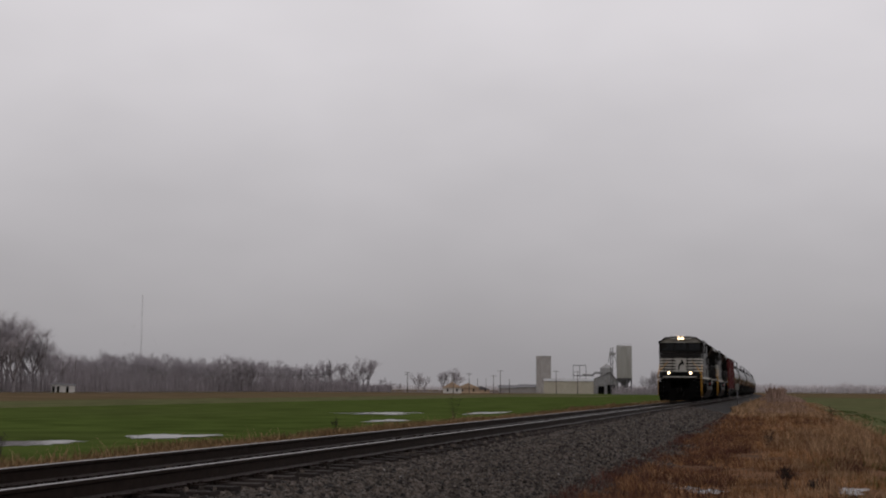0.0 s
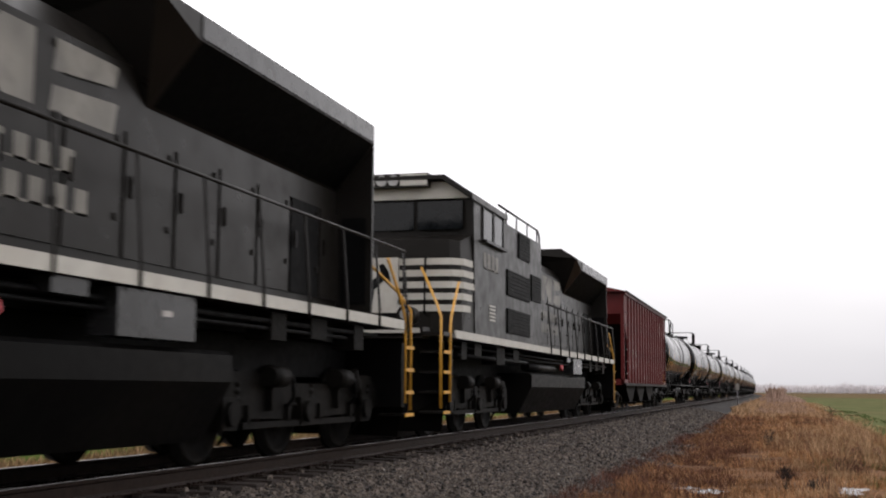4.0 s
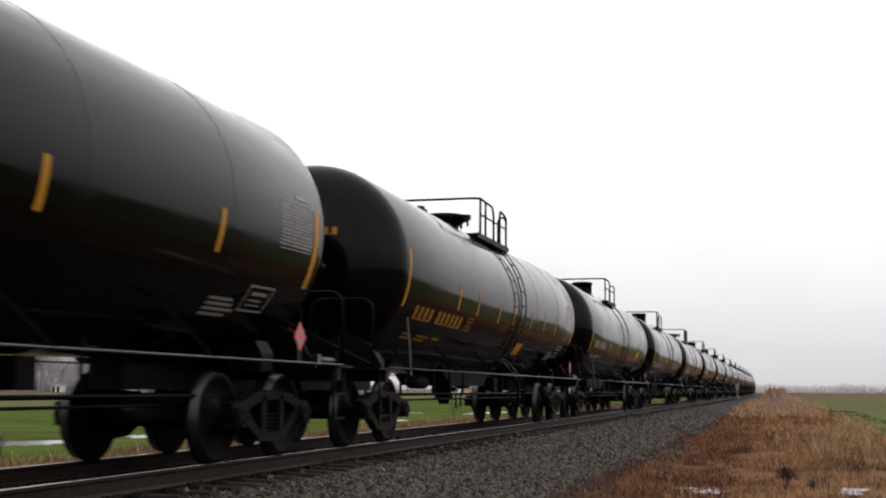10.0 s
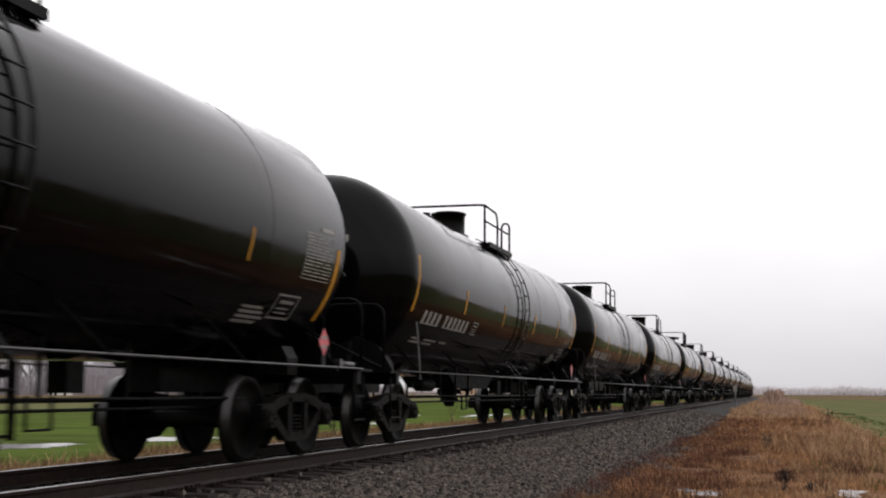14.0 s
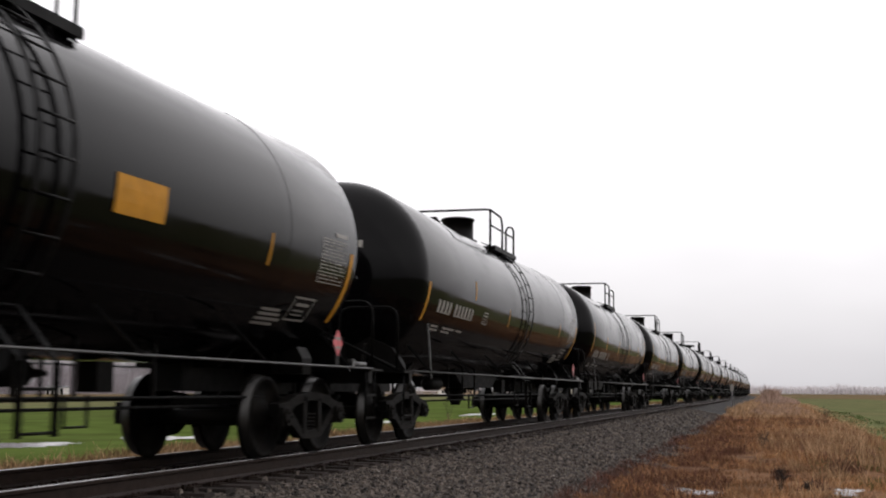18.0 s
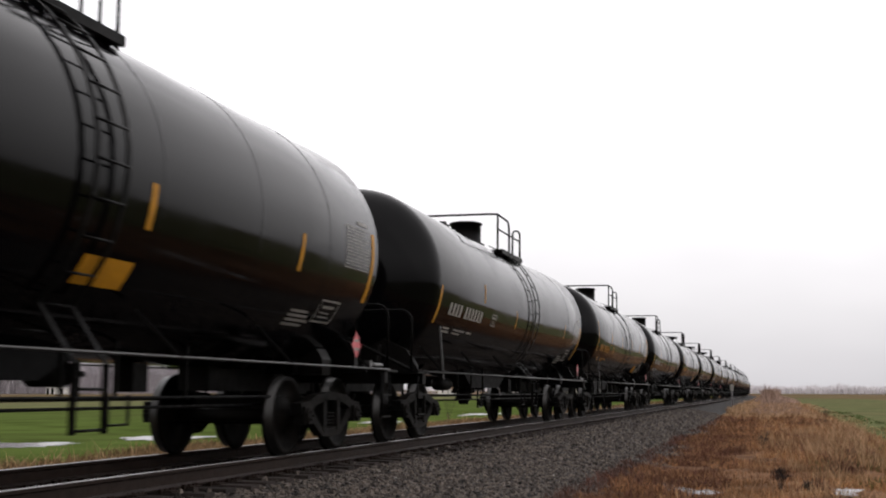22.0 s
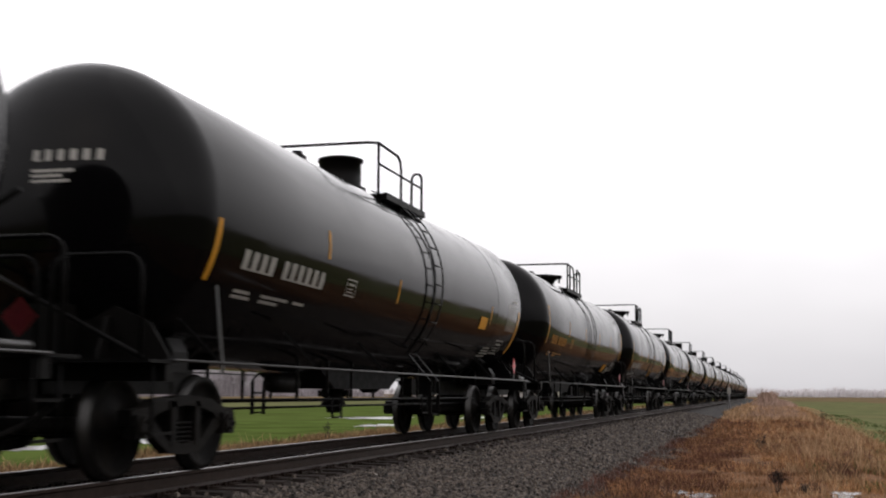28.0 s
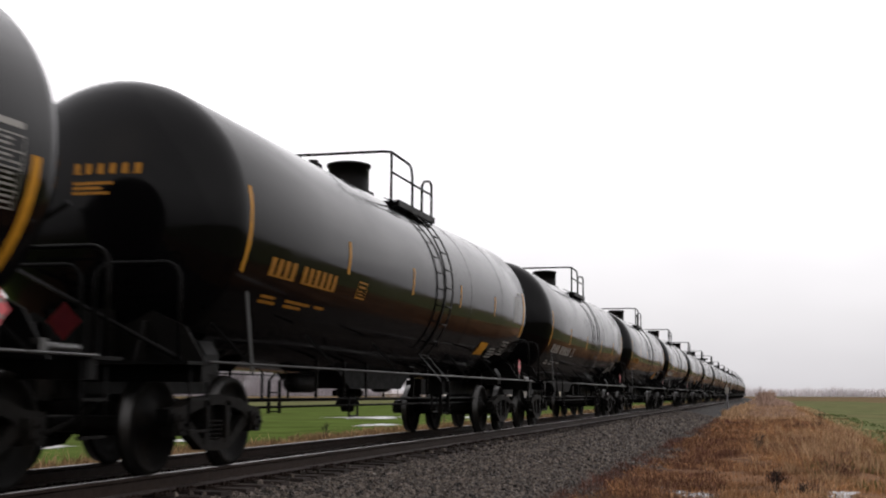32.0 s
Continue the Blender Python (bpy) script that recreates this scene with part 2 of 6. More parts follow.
def prism(bm, poly, x0, x1, axis="X"):
    """Pulls a polygon of (a, b) pairs along an axis; for X the pairs are (y, z), for Y (x, z), for Z (x, y)."""
    def at(p, d):
        return {"X": (d, p[0], p[1]), "Y": (p[0], d, p[1]), "Z": (p[0], p[1], d)}[axis]
    a, b = [bm.verts.new(at(p, x0)) for p in poly], [bm.verts.new(at(p, x1)) for p in poly]
    bm.faces.new(a)
    bm.faces.new(b[::-1])
    for i in range(len(poly)):
        j = (i + 1) % len(poly)
        bm.faces.new((a[i], b[i], b[j], a[j]))


def mesh_of(name, bm, mat, soften=0.0):
    if soften:
        bmesh.ops.bevel(bm, geom=[e for e in bm.edges if len(e.link_faces) == 2 and e.calc_face_angle(0) > 0.6], offset=soften, segments=1, affect="EDGES")
    bmesh.ops.recalc_face_normals(bm, faces=bm.faces)
    me = bpy.data.meshes.new(name)
    bm.to_mesh(me)
    bm.free()
    me.materials.append(mat)
    return me


def part(name, bm, mat, parent, label="", soften=0.0):
    """Links a bmesh (or a mesh that is there already) as one mesh object under a thing or part."""
    ob = new(name, bm if isinstance(bm, bpy.types.Mesh) else mesh_of(name, bm, mat, soften))
    ob.parent = parent
    return tagged(ob, label)


def thing(name, label, category, group="", kind="", at=None):
    ob = tagged(new(name), label, category, group, kind)
    if at is not None:
        ob.matrix_basis = at
    return ob


def solo(name, bm, mat, label, category, group="", kind="", soften=0.0):
    return tagged(new(name, mesh_of(name, bm, mat, soften)), label, category, group, kind)


def B():
    return bmesh.new()


# ---- the line of the track ----
BEND, RADIUS = 200.0, 8000.0  # straight for 200 m, then a wide bend to the left


def line(s, u=0.0, z=0.0):
    """The place s metres along the track, u to the right of its centre."""
    if s <= BEND:
        return Vector((u, s, z))
    a = (s - BEND) / RADIUS
    return Vector((-RADIUS + (RADIUS + u) * math.cos(a), BEND + (RADIUS + u) * math.sin(a), z))


def line_pose(s):
    p = line(s)
    return pose(p.x, p.y, 0, 0, 0, math.degrees(max(0, s - BEND) / RADIUS))


def train_at(t):
    """Where the first tank car's front seam is after t seconds."""
    return -3.428181e-06 * t ** 4 + 4.817376e-04 * t ** 3 + -2.332022e-02 * t ** 2 + -22.082375 * t + 148.15559


# ---- ground ----
PROFILE = [(-4000, -1.3), (-60, -1.15), (-14, -1.05), (-9.5, -0.98), (-6.5, -0.9), (-4.2, -0.85), (-1.95, -0.29), (-1.4, -0.26), (0, -0.27), (1.4, -0.26),
           (1.95, -0.29), (3.0, -0.5), (3.95, -0.72), (5.2, -0.74), (6.6, -0.72), (8.2, -0.70), (9.2, -0.78), (10.6, -1.0), (30, -1.1), (4000, -1.3)]


def height(u, s):
    for (a, za), (b, zb) in zip(PROFILE, PROFILE[1:]):
        if u <= b:
            z = za + (zb - za) * (u - a) / (b - a)
            break
    rough = 0.0 if abs(u) < 2 else min(1, (abs(u) - 2) / 3) if -11 < u < 12 else .25
    return z + rough * (0.10 * noise.noise((u * 0.35, s * 0.3, 0)) + 0.06 * noise.noise((u * 1.3, s * 1.1, 5)) + (0.03 * noise.noise((u * 3.1, s * 2.4, 8)) if u > 3.6 else 0))


def ballast_edge(s):
    """How far from the track's centre the ballast gives way to grass."""
    reach = 4.2 - .45 * min(1, max(0, (s - 45) / 45))
    return reach + .5 * noise.noise((s * .5, 2, 7)) + .25 * noise.noise((s * 1.7, 5, 7))


def make_ground():
    us = [-4000, -1500, -700, -400, -250, -200, -165, -140, -90, -60, -40, -28, -20, -16, -13, -11, -9.5, -8.5, -7.5, -6.5, -5.8, -5, -4.2, -3.5, -2.7, -1.95, -1.3, 0, 1.3, 1.95]
    us += [2.3, 2.65, 3.0, 3.3, 3.6, 3.95, 4.4, 4.9, 5.4, 6, 6.6, 7.2, 7.8, 8.4, 9, 9.6, 10.2, 10.8, 11.5, 13, 15, 18, 24, 35, 60, 100, 200, 400, 800, 1600, 4000]
    ss = [-1500, -900, -500, -300, -200, -120, -70, -40, -20, -10, -4] + [i * 1.0 for i in range(0, 60)] + [60 + 2.5 * i for i in range(0, 40)]
    ss += [160 + 10 * i for i in range(0, 40)] + [570, 600, 640, 700, 800, 900, 1000, 1200, 1500, 2000, 3000, 4500]
    bm = B()
    rows = []
    for s in ss:
        q = line(min(s, 1200))
        rows.append([bm.verts.new((q.x + u, s, height(u, s))) for u in us])
    for a, b in zip(rows, rows[1:]):
        for i in range(len(us) - 1):
            f = bm.faces.new((a[i], a[i + 1], b[i + 1], b[i]))
            f.smooth = True
            m = (us[i] + us[i + 1]) / 2
            d = noise.noise((m * .02, a[0].co.y * .01, 4)) * 25
            f.material_index = 1 if -4.2 < m < (4.4 if a[0].co.y < 55 else 3.95 if a[0].co.y < 95 else 3.6) else 2 if -9.6 < m < 10.2 else 3 if m < -88 + d or (m > 10 and a[0].co.y > 330 + 3 * d) else 4 if -52 + d > m or m > 0 else 0
    g = solo("ground", bm, M_FIELD, "flat winter farmland with a gravel railway bank", "ground", kind="structure")
    g.data.materials.append(M_BED)
    g.data.materials.append(M_SOIL)
    g.data.materials.append(M_STUBBLE)
    g.data.materials.append(M_PALEFIELD)


make_ground()


def make_track():
    far = [-900, -500, -200, -50, 0, 50, 100, 150, 200] + [200 + 10 * i for i in range(1, 60)]
    prof = [(-.07, -.185), (.07, -.185), (.07, -.172), (.012, -.15), (.009, -.05), (.036, -.035), (.036, -.0065), (-.036, -.0065), (-.036, -.035), (-.009, -.05), (-.012, -.15), (-.07, -.172)]
    track = thing("railway_track", "single railway track with steel rails on wooden ties", "railway track")
    for side in (-1, 1):
        bm, top = B(), B()
        for b, shape in ((bm, prof), (top, [(-.026, -.0062), (.026, -.0062), (.024, -.002), (.014, 0), (-.014, 0), (-.024, -.002)])):
            rings = [[b.verts.new(line(s, side * 0.753 + x, z)) for x, z in shape] for s in far]
            for p, q in zip(rings, rings[1:]):
                for i in range(len(shape)):
                    j = (i + 1) % len(shape)
                    b.faces.new((p[i], p[j], q[j], q[i]))
        r = part("rail", bm, M_RAIL, track, "rust-brown steel rail")
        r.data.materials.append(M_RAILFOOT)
        for p in r.data.polygons:  # the foot's upper faces, their paler colour paints in the wet sky sheen
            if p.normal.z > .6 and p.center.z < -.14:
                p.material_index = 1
        part("railhead", top, M_RAILTOP, r, "polished running surface")
    tie = B()
    box(tie, (0, 0, -0.28), (2.6, 0.23, 0.18))
    tie = mesh_of("tie", tie, M_TIE, 0.012)
    plate = B()
    box(plate, (0, 0, -.1845), (0.36, 0.19, 0.016))
    for dx in (-.1, .1):
        for dy in (-.05, .05):
            box(plate, (dx, dy, -.17), (0.026, 0.026, 0.03))
    for dx in (-.085, .085):  # anchors that clip under the rail's foot on both sides of the tie
        for dy in (-.135, .135):
            box(plate, (dx, dy, -.178), (0.035, 0.03, 0.045))
    plate = mesh_of("tie_plate", plate, M_RAIL)
    rnd = random.Random(5)
    for i in range(280):
        s = 4 + i * 0.53
        t = part("tie", tie, None, track)
        t.matrix_basis = pose(rnd.uniform(-.04, .04), s + rnd.uniform(-.02, .02), rnd.uniform(-.012, 0.0), 0, 0, rnd.uniform(-1, 1))
        if s < 95:
            for side in (-1, 1):
                part("tie_plate", plate, None, t).location = (side * .753, 0, 0)


make_track()


def scatter(name, mat, label, category, pts, shape_of, seed):
    """One object of many small closed or bladed pieces: shape_of gives the vertices and faces of a piece."""
    verts, faces = [], []
    for p in pts:
        v, f = shape_of(p)
        k = len(verts)
        verts += v
        faces += [tuple(i + k for i in q) for q in f]
    me = bpy.data.meshes.new(name)
    me.from_pydata(verts, [], faces)
    me.materials.append(mat)
    return tagged(new(name, me), label, category, kind="stuff")


def make_stones():
    rnd = random.Random(11)
    pts = []
    for lo, hi, per, size in ((8, 22, 480, .027), (22, 40, 280, .034), (40, 75, 110, .046)):
        for u0, u1 in ((-1.2, 1.2), (0.95, 5.3)):
            n = int((hi - lo) * (u1 - u0) * per * (1 if u0 > 0 else 0.45))
            for _ in range(n):
                u, s = rnd.uniform(u0, u1), rnd.uniform(lo, hi)
                edge = ballast_edge(s)
                if u > edge and rnd.random() < (u - edge) / .35:
                    continue
                if abs(abs(u) - .753) < .12 or .8 < u < 1.04 or (abs(u) < 1.36 and not .13 < (s - 4) % .53 < .40 and rnd.random() < (.97 if u > .8 else .85)):
                    continue
                pts.append((u, s, size * rnd.uniform(.45, 1.45)))

    def stone(p):
        u, s, r = p
        z = height(u, s) + r * .25 + (.075 if abs(u) < 1.36 and not .13 < (s - 4) % .53 < .40 else 0)
        a = rnd.uniform(0, 6.28)
        ca, sa = math.cos(a), math.sin(a)
        out = []
        for x, y, h in ((-1, -1, -.7), (1, -.8, -.7), (.9, 1, -.7), (-.9, .8, -.7), (-.7, -.6, .6), (.6, -.7, .8), (.7, .5, .55), (-.5, .7, .75)):
            x, y, h = x * r * rnd.uniform(.7, 1.2), y * r * rnd.uniform(.6, 1.1), h * r * rnd.uniform(.5, 1.35)
            out.append((u + x * ca - y * sa, s + x * sa + y * ca, z + h))
        return out, ((0, 1, 5, 4), (1, 2, 6, 5), (2, 3, 7, 6), (3, 0, 4, 7), (4, 5, 6, 7))
    scatter("ballast_stones", M_STONE, "loose grey crushed ballast stones, wet", "ballast", pts, stone, 1)
    pale = [(rnd.uniform(1.5, 4.4), rnd.uniform(12, 45), rnd.uniform(.015, .03)) for _ in range(110)]
    pale += [(4.35 + rnd.gauss(0, .12), 20.5 + rnd.gauss(0, .25), rnd.uniform(.02, .05)) for _ in range(7)]
    scatter("pale_stones", M_CONCRETE, "scattered pale limestone pieces on the ballast", "ballast", pale, stone, 1)


make_stones()


def blade_of(rnd, lean=0.5):
    def blade(p):
        x, y, z, h, w = p
        a, d = rnd.uniform(0, 6.28), rnd.uniform(0, 6.28)
        k = rnd.uniform(.1, lean) * h
        wx, wy, lx, ly = w * math.cos(a), w * math.sin(a), k * math.cos(d), k * math.sin(d)
        return [(x - wx, y - wy, z - .03), (x + wx, y + wy, z - .03), (x + lx * .4 + wx * .7, y + ly * .4 + wy * .7, z + h * .6),
                (x + lx * .4 - wx * .7, y + ly * .4 - wy * .7, z + h * .6), (x + lx, y + ly, z + h)], ((0, 1, 2, 3), (3, 2, 4))
    return blade


WET = [(5.55, 18.9, .34, .45), (5.15, 19.3, .22, .35), (7.62, 18.6, .2, .7), (4.75, 20.2, .25, .3)]  # puddles on the bank


def dry_land(p):
    return all(((p[0] - u) / ru) ** 2 + ((p[1] - s) / (rs * 1.5)) ** 2 > 1.2 for u, s, ru, rs in WET)


def make_grass():
    rnd = random.Random(21)
    pts = []

    def fill(u0, u1, s0, s1, n, h0, h1, w, cut=0.0, into=None):
        for _ in range(n):
            u, s = rnd.uniform(u0, u1), s0 + (s1 - s0) * rnd.random() ** 1.5
            d = noise.noise((u * .9, s * .5, 3)) * .6 + noise.noise((u * .25, s * .12, 9)) * .6
            if d < cut - .25 + rnd.uniform(-.15, .15):
                continue
            q = line(s, u)
            (pts if into is None else into).append((q.x, q.y, height(u, s), rnd.uniform(h0, h1) * (1 + .8 * max(0, d)), w * (1 + s / 60)))
    fill(3.7, 9.8, 12, 45, 112000, .03, .10, .0034)
    fill(3.9, 9.8, 12, 60, 70000, .07, .19, .0034, .34)
    fill(3.6, 10.2, 40, 200, 52000, .06, .22, .007)
    bank = pts[:]
    pts.clear()
    bank = [p for p in bank if p[0] > ballast_edge(p[1]) - .12 and dry_land(p)]
    scatter("dead_grass", M_DRY, "rust-brown dead grass matted along the railway bank", "grass", bank, blade_of(rnd, 1.35), 2)
    fill(-10.5, -4.6, 14, 130, 46000, .12, .30, .010)
    fill(-10.5, -4.6, 100, 330, 9000, .15, .4, .03)
    scatter("verge_grass", M_TAN, "tan dead grass on the verge beyond the track", "grass", pts, blade_of(rnd, .9), 2)
    pale = []
    rnd2 = random.Random(31)
    for _ in range(34):
        u, s = rnd2.uniform(7.3, 9.6), rnd2.uniform(16.5, 48)
        for _ in range(22):
            q = line(s + rnd2.gauss(0, .14), u + rnd2.gauss(0, .14))
            pale.append((q.x, q.y, height(u, s), rnd2.uniform(.2, .62), .005))
    for _ in range(60):  # soft tufts on the far half of the bank
        u, s = rnd2.uniform(6.9, 9.7), 17 + 60 * rnd2.random() ** 1.3
        r = rnd2.uniform(.12, .34)
        for _ in range(90):
            a, d = rnd2.uniform(0, 6.28), r * math.sqrt(rnd2.random())
            q = line(s + d * math.sin(a), u + d * math.cos(a))
            pale.append((q.x, q.y, height(u, s), rnd2.uniform(.12, .42) * (1.15 - .7 * d / r), .0034))
    fill(6.2, 10.0, 15, 60, 9000, .08, .4, .004, .34, pale)
    fill(3.5, 5.0, 84, 330, 6000, .2, .5, .011, -.2, pale)
    fill(4.4, 8.0, 13, 60, 5000, .03, .14, .007, .3, pale)
    fill(9.2, 12.0, 30, 200, 9000, .03, .11, .006, .1, pale)
    fill(4.6, 10.5, 60, 260, 4200, .12, .42, .009, .3, pale)
    fill(-9.5, -5, 16, 100, 1200, .3, .55, .005, .2, pale)
    fill(5.2, 7.6, 13, 60, 9000, .03, .12, .0045, .2, pale)
    fill(3.75, 9.6, 70, 300, 15000, .08, .3, .009, -.1, pale)
    pale = [p for p in pale if dry_land(p)]
    scatter("pale_stalks", M_PALE, "pale dead stalks standing in clumps in the grass", "weeds", pale, blade_of(rnd, 1.0), 3)
    def tuft(into, u, s, r, n, h, w):
        for _ in range(n):
            a, d = rnd.uniform(0, 6.28), r * math.sqrt(rnd.random())
            q = line(s + d * math.sin(a), u + d * math.cos(a))
            into.append((q.x, q.y, height(u + d * math.cos(a), s + d * math.sin(a)), h * rnd.uniform(.35, 1) * (1.1 - .6 * d / r), w))
    edge = []
    for u, s, r, n, h in ((6.75, 22.6, .24, 110, .4), (7.2, 19.3, .28, 130, .36), (6.3, 27, .3, 220, .25), (7.9, 24, .35, 300, .4), (5.6, 31, .5, 260, .22), (8.6, 31, .5, 320, .45),
                          (4.9, 16.2, .5, 420, .12), (4.5, 18.6, .45, 380, .12), (5.3, 14.8, .6, 460, .12), (4.9, 22, .5, 380, .14), (4.8, 26, .5, 360, .16), (4.9, 31, .6, 380, .18), (4.7, 37, .7, 380, .2),
                          (4.4, 45, .9, 420, .25), (7.4, 40, .8, 380, .35), (6.0, 52, 1.0, 380, .35), (8.2, 58, 1.2, 420, .5)):
        tuft(edge, u, s, r, n, h, .004)
    fill(3.7, 5.9, 12, 75, 40000, .04, .17, .0036, .1, edge)
    fill(4.6, 8.2, 12, 70, 22000, .05, .18, .0036, .38, edge)
    fill(5.0, 9.6, 13, 90, 2500, .05, .16, .005, .55, edge)
    fill(7.2, 9.6, 15, 70, 9000, .05, .26, .004, .42, edge)
    edge = [p for p in edge if dry_land(p)]
    scatter("edge_weeds", M_EDGE, "low purple-brown weeds along the ballast edge", "weeds", edge, blade_of(rnd, 1.3), 3)
    green = []
    fill(7.3, 10.2, 14, 30, 9000, .03, .11, .005, .16, green)
    fill(6.0, 8.0, 14, 17, 1200, .03, .08, .005, .3, green)
    fill(8.6, 13, 24, 120, 7000, .05, .14, .008, .15, green)
    fill(8.0, 10.8, 15, 42, 9000, .04, .13, .0045, .1, green)
    scatter("green_weeds", M_GREEN, "low green weeds among the dead grass", "weeds", green, blade_of(rnd, 1.2), 3)
    shrub = []
    fill(4.6, 9.0, 80, 170, 5000, .12, .36, .008, .15, shrub)
    fill(4.2, 9.5, 150, 340, 6500, .25, .75, .014, .1, shrub)
    fill(4.6, 7.4, 200, 300, 1500, 1.0, 2.1, .02, .2, shrub)
    scatter("bare_shrubs", M_SHRUB, "reddish bare shrubs along the far bank", "shrubs", shrub, blade_of(rnd, .5), 3)


make_grass()


# ---- the train ----
TRAIN = []  # each vehicle with its centre, counted from the first tank car's front seam
PITCH, ZC, RT, HL = 18.17, 2.62, 1.505, 7.34


def wheel_mesh(r):
    bm = B()
    lathe(bm, [(-.068, r + .026), (-.05, r + .026), (-.035, r + .005), (.065, r - .004), (.068, r - .06), (.03, r - .085), (.005, r - .2), (.02, .17), (.085, .13), (.085, .0)], "X", n=28)
    lathe(bm, [(-.068, r + .026), (-.068, r - .07), (-.03, r - .09), (-.045, .18), (-.09, .13)], "X", n=28)
    bmesh.ops.remove_doubles(bm, verts=bm.verts, dist=.0005)
    me = mesh_of("wheel", bm, M_WHEEL)
    me.materials.append(M_TREAD)
    for p in me.polygons:
        d = math.hypot(p.center.y, p.center.z)
        if d > r - .02 and -.04 < p.center.x < .066:
            p.material_index = 1
    return me


WHEEL, LOCOWHEEL = wheel_mesh(0.485), wheel_mesh(0.533)


def axle_mesh(r, half):
    bm = B()
    rod(bm, (-half, 0, 0), (half, 0, 0), r, 12)
    for side in (-1, 1):
        rod(bm, (side * half, 0, 0), (side * (half + .05), 0, 0), r * 1.25, 12)
        for k in range(3):
            a = k * 2.0944
            rod(bm, (side * (half + .05), .055 * math.cos(a), .055 * math.sin(a)), (side * (half + .075), .055 * math.cos(a), .055 * math.sin(a)), .018, 6)
    return mesh_of("axle", bm, M_TRUCK)


AXLE = axle_mesh(.085, 1.08)


def side_frame_mesh():
    """A cast truck side frame with two window openings, as an outline with thickness."""
    bm = B()
    for sgn in (-1, 1):
        prism(bm, [(sgn * 0, .78), (sgn * .55, .74), (sgn * .80, .66), (sgn * 1.07, .64), (sgn * 1.07, .50), (sgn * .80, .48), (sgn * .58, .60), (sgn * .30, .66), (0, .68)], .93, 1.07)
        prism(bm, [(0, .20), (sgn * .32, .22), (sgn * .78, .47), (sgn * .80, .56), (sgn * .66, .56), (sgn * .34, .34), (0, .30)], .94, 1.06)
        prism(bm, [(sgn * .20, .28), (sgn * .30, .28), (sgn * .30, .72), (sgn * .20, .72)], .93, 1.07)
        prism(bm, [(sgn * .76, .38), (sgn * 1.03, .38), (sgn * 1.03, .60), (sgn * .76, .60)], .96, 1.10)
    return mesh_of("side_frame", bm, M_TRUCK, .012)


def springs_mesh():
    bm = B()
    for dy in (-.12, 0, .12):
        for k in range(5):
            rod(bm, (1.0, dy, .31 + k * .045), (1.0, dy, .335 + k * .045), .052, 10)
    return mesh_of("bolster_spring", bm, M_TRUCK)


def truck_mesh():
    bm = B()
    prism(bm, [(-.95, .52), (.95, .52), (.95, .66), (.5, .74), (-.5, .74), (-.95, .66)], -.17, .17, "Y")
    rod(bm, (0, 0, .7), (0, 0, .84), .2, 14)
    for sg in (-1, 1):
        beam(bm, (-.8, sg * .42, .42), (.8, sg * .42, .42), .07, .12)  # brake beams
        for side in (-1, 1):
            box(bm, (side * .753, sg * .41, .46), (.08, .06, .3))
    rod(bm, (.25, -.4, .5), (.25, .4, .62), .025)
    return mesh_of("truck", bm, M_TRUCK, .008)


SIDE_FRAME, SPRINGS, TRUCK = side_frame_mesh(), springs_mesh(), truck_mesh()


def add_truck(car, y, axles=(-.89, .89)):
    t = part("truck", TRUCK, None, car, "grimy four-wheel freight truck")
    t.location = (0, y, 0)
    for turn in (0, 180):
        for nm, me in (("side_frame", SIDE_FRAME), ("bolster_spring", SPRINGS)):
            o = tagged(part(nm, me, None, t), kind="stuff" if nm == "bolster_spring" else "")
            o.rotation_euler = (0, 0, radians(turn))
    for a in axles:
        # an axle and its two wheels turn together
        ax = part("axle", AXLE, None, t)
        ax.location = (0, a, .485)
        for side in (-1, 1):
            w = part("wheel", WHEEL, None, t, "dark steel wheel with a worn bright tread")
            w.location, w.rotation_euler = (side * .753, a, .485), (0, 0, 0 if side > 0 else math.pi)
            w["turns"] = .485


def coupler_mesh():
    bm = B()
    box(bm, (0, -.25, .87), (.26, .7, .26))
    box(bm, (0, -.72, .87), (.16, .5, .18))
    box(bm, (.05, -1.0, .87), (.3, .24, .3))
    box(bm, (-.12, -1.12, .87), (.1, .26, .28))
    pipe(bm, [(.3, -.2, .72), (.32, -.6, .55), (.22, -.95, .42), (.1, -1.1, .5)], .03, 8)
    return mesh_of("coupler", bm, M_TRUCK, .02)


COUPLER = coupler_mesh()


def add_coupler(car, y, sign):
    c = part("coupler", COUPLER, None, car, "rusty knuckle coupler with an air hose")
    c.location, c.rotation_euler = (0, y, 0), (0, 0, 0 if sign < 0 else math.pi)


CUR = {"r": RT, "sag": .075, "hl": HL}  # the tank now being built


def sag(y):
    """The tank's two halves fall slightly towards the outlet at its middle."""
    return CUR["sag"] * max(0, 1 - abs(y) / CUR["hl"])


def on_tank(y, z, lift=.004, side=1):
    """A point of the tank's side at height z."""
    x = math.sqrt(max(0, CUR["r"] ** 2 - (z - ZC) ** 2))
    k = (CUR["r"] + lift) / CUR["r"]
    return (side * x * k, y, ZC + (z - ZC) * k - sag(y))


def patch(bm, y0, y1, z0, z1, n=5, lift=.004, skew=0.0, side=1):
    """A thin film laid on the tank's side."""
    for i in range(n):
        a, b = z0 + (z1 - z0) * i / n, z0 + (z1 - z0) * (i + 1) / n
        quad(bm, [on_tank(y0, a, lift, side), on_tank(y1, a, lift, side), on_tank(y1, b, lift, side), on_tank(y0, b, lift, side)], True)


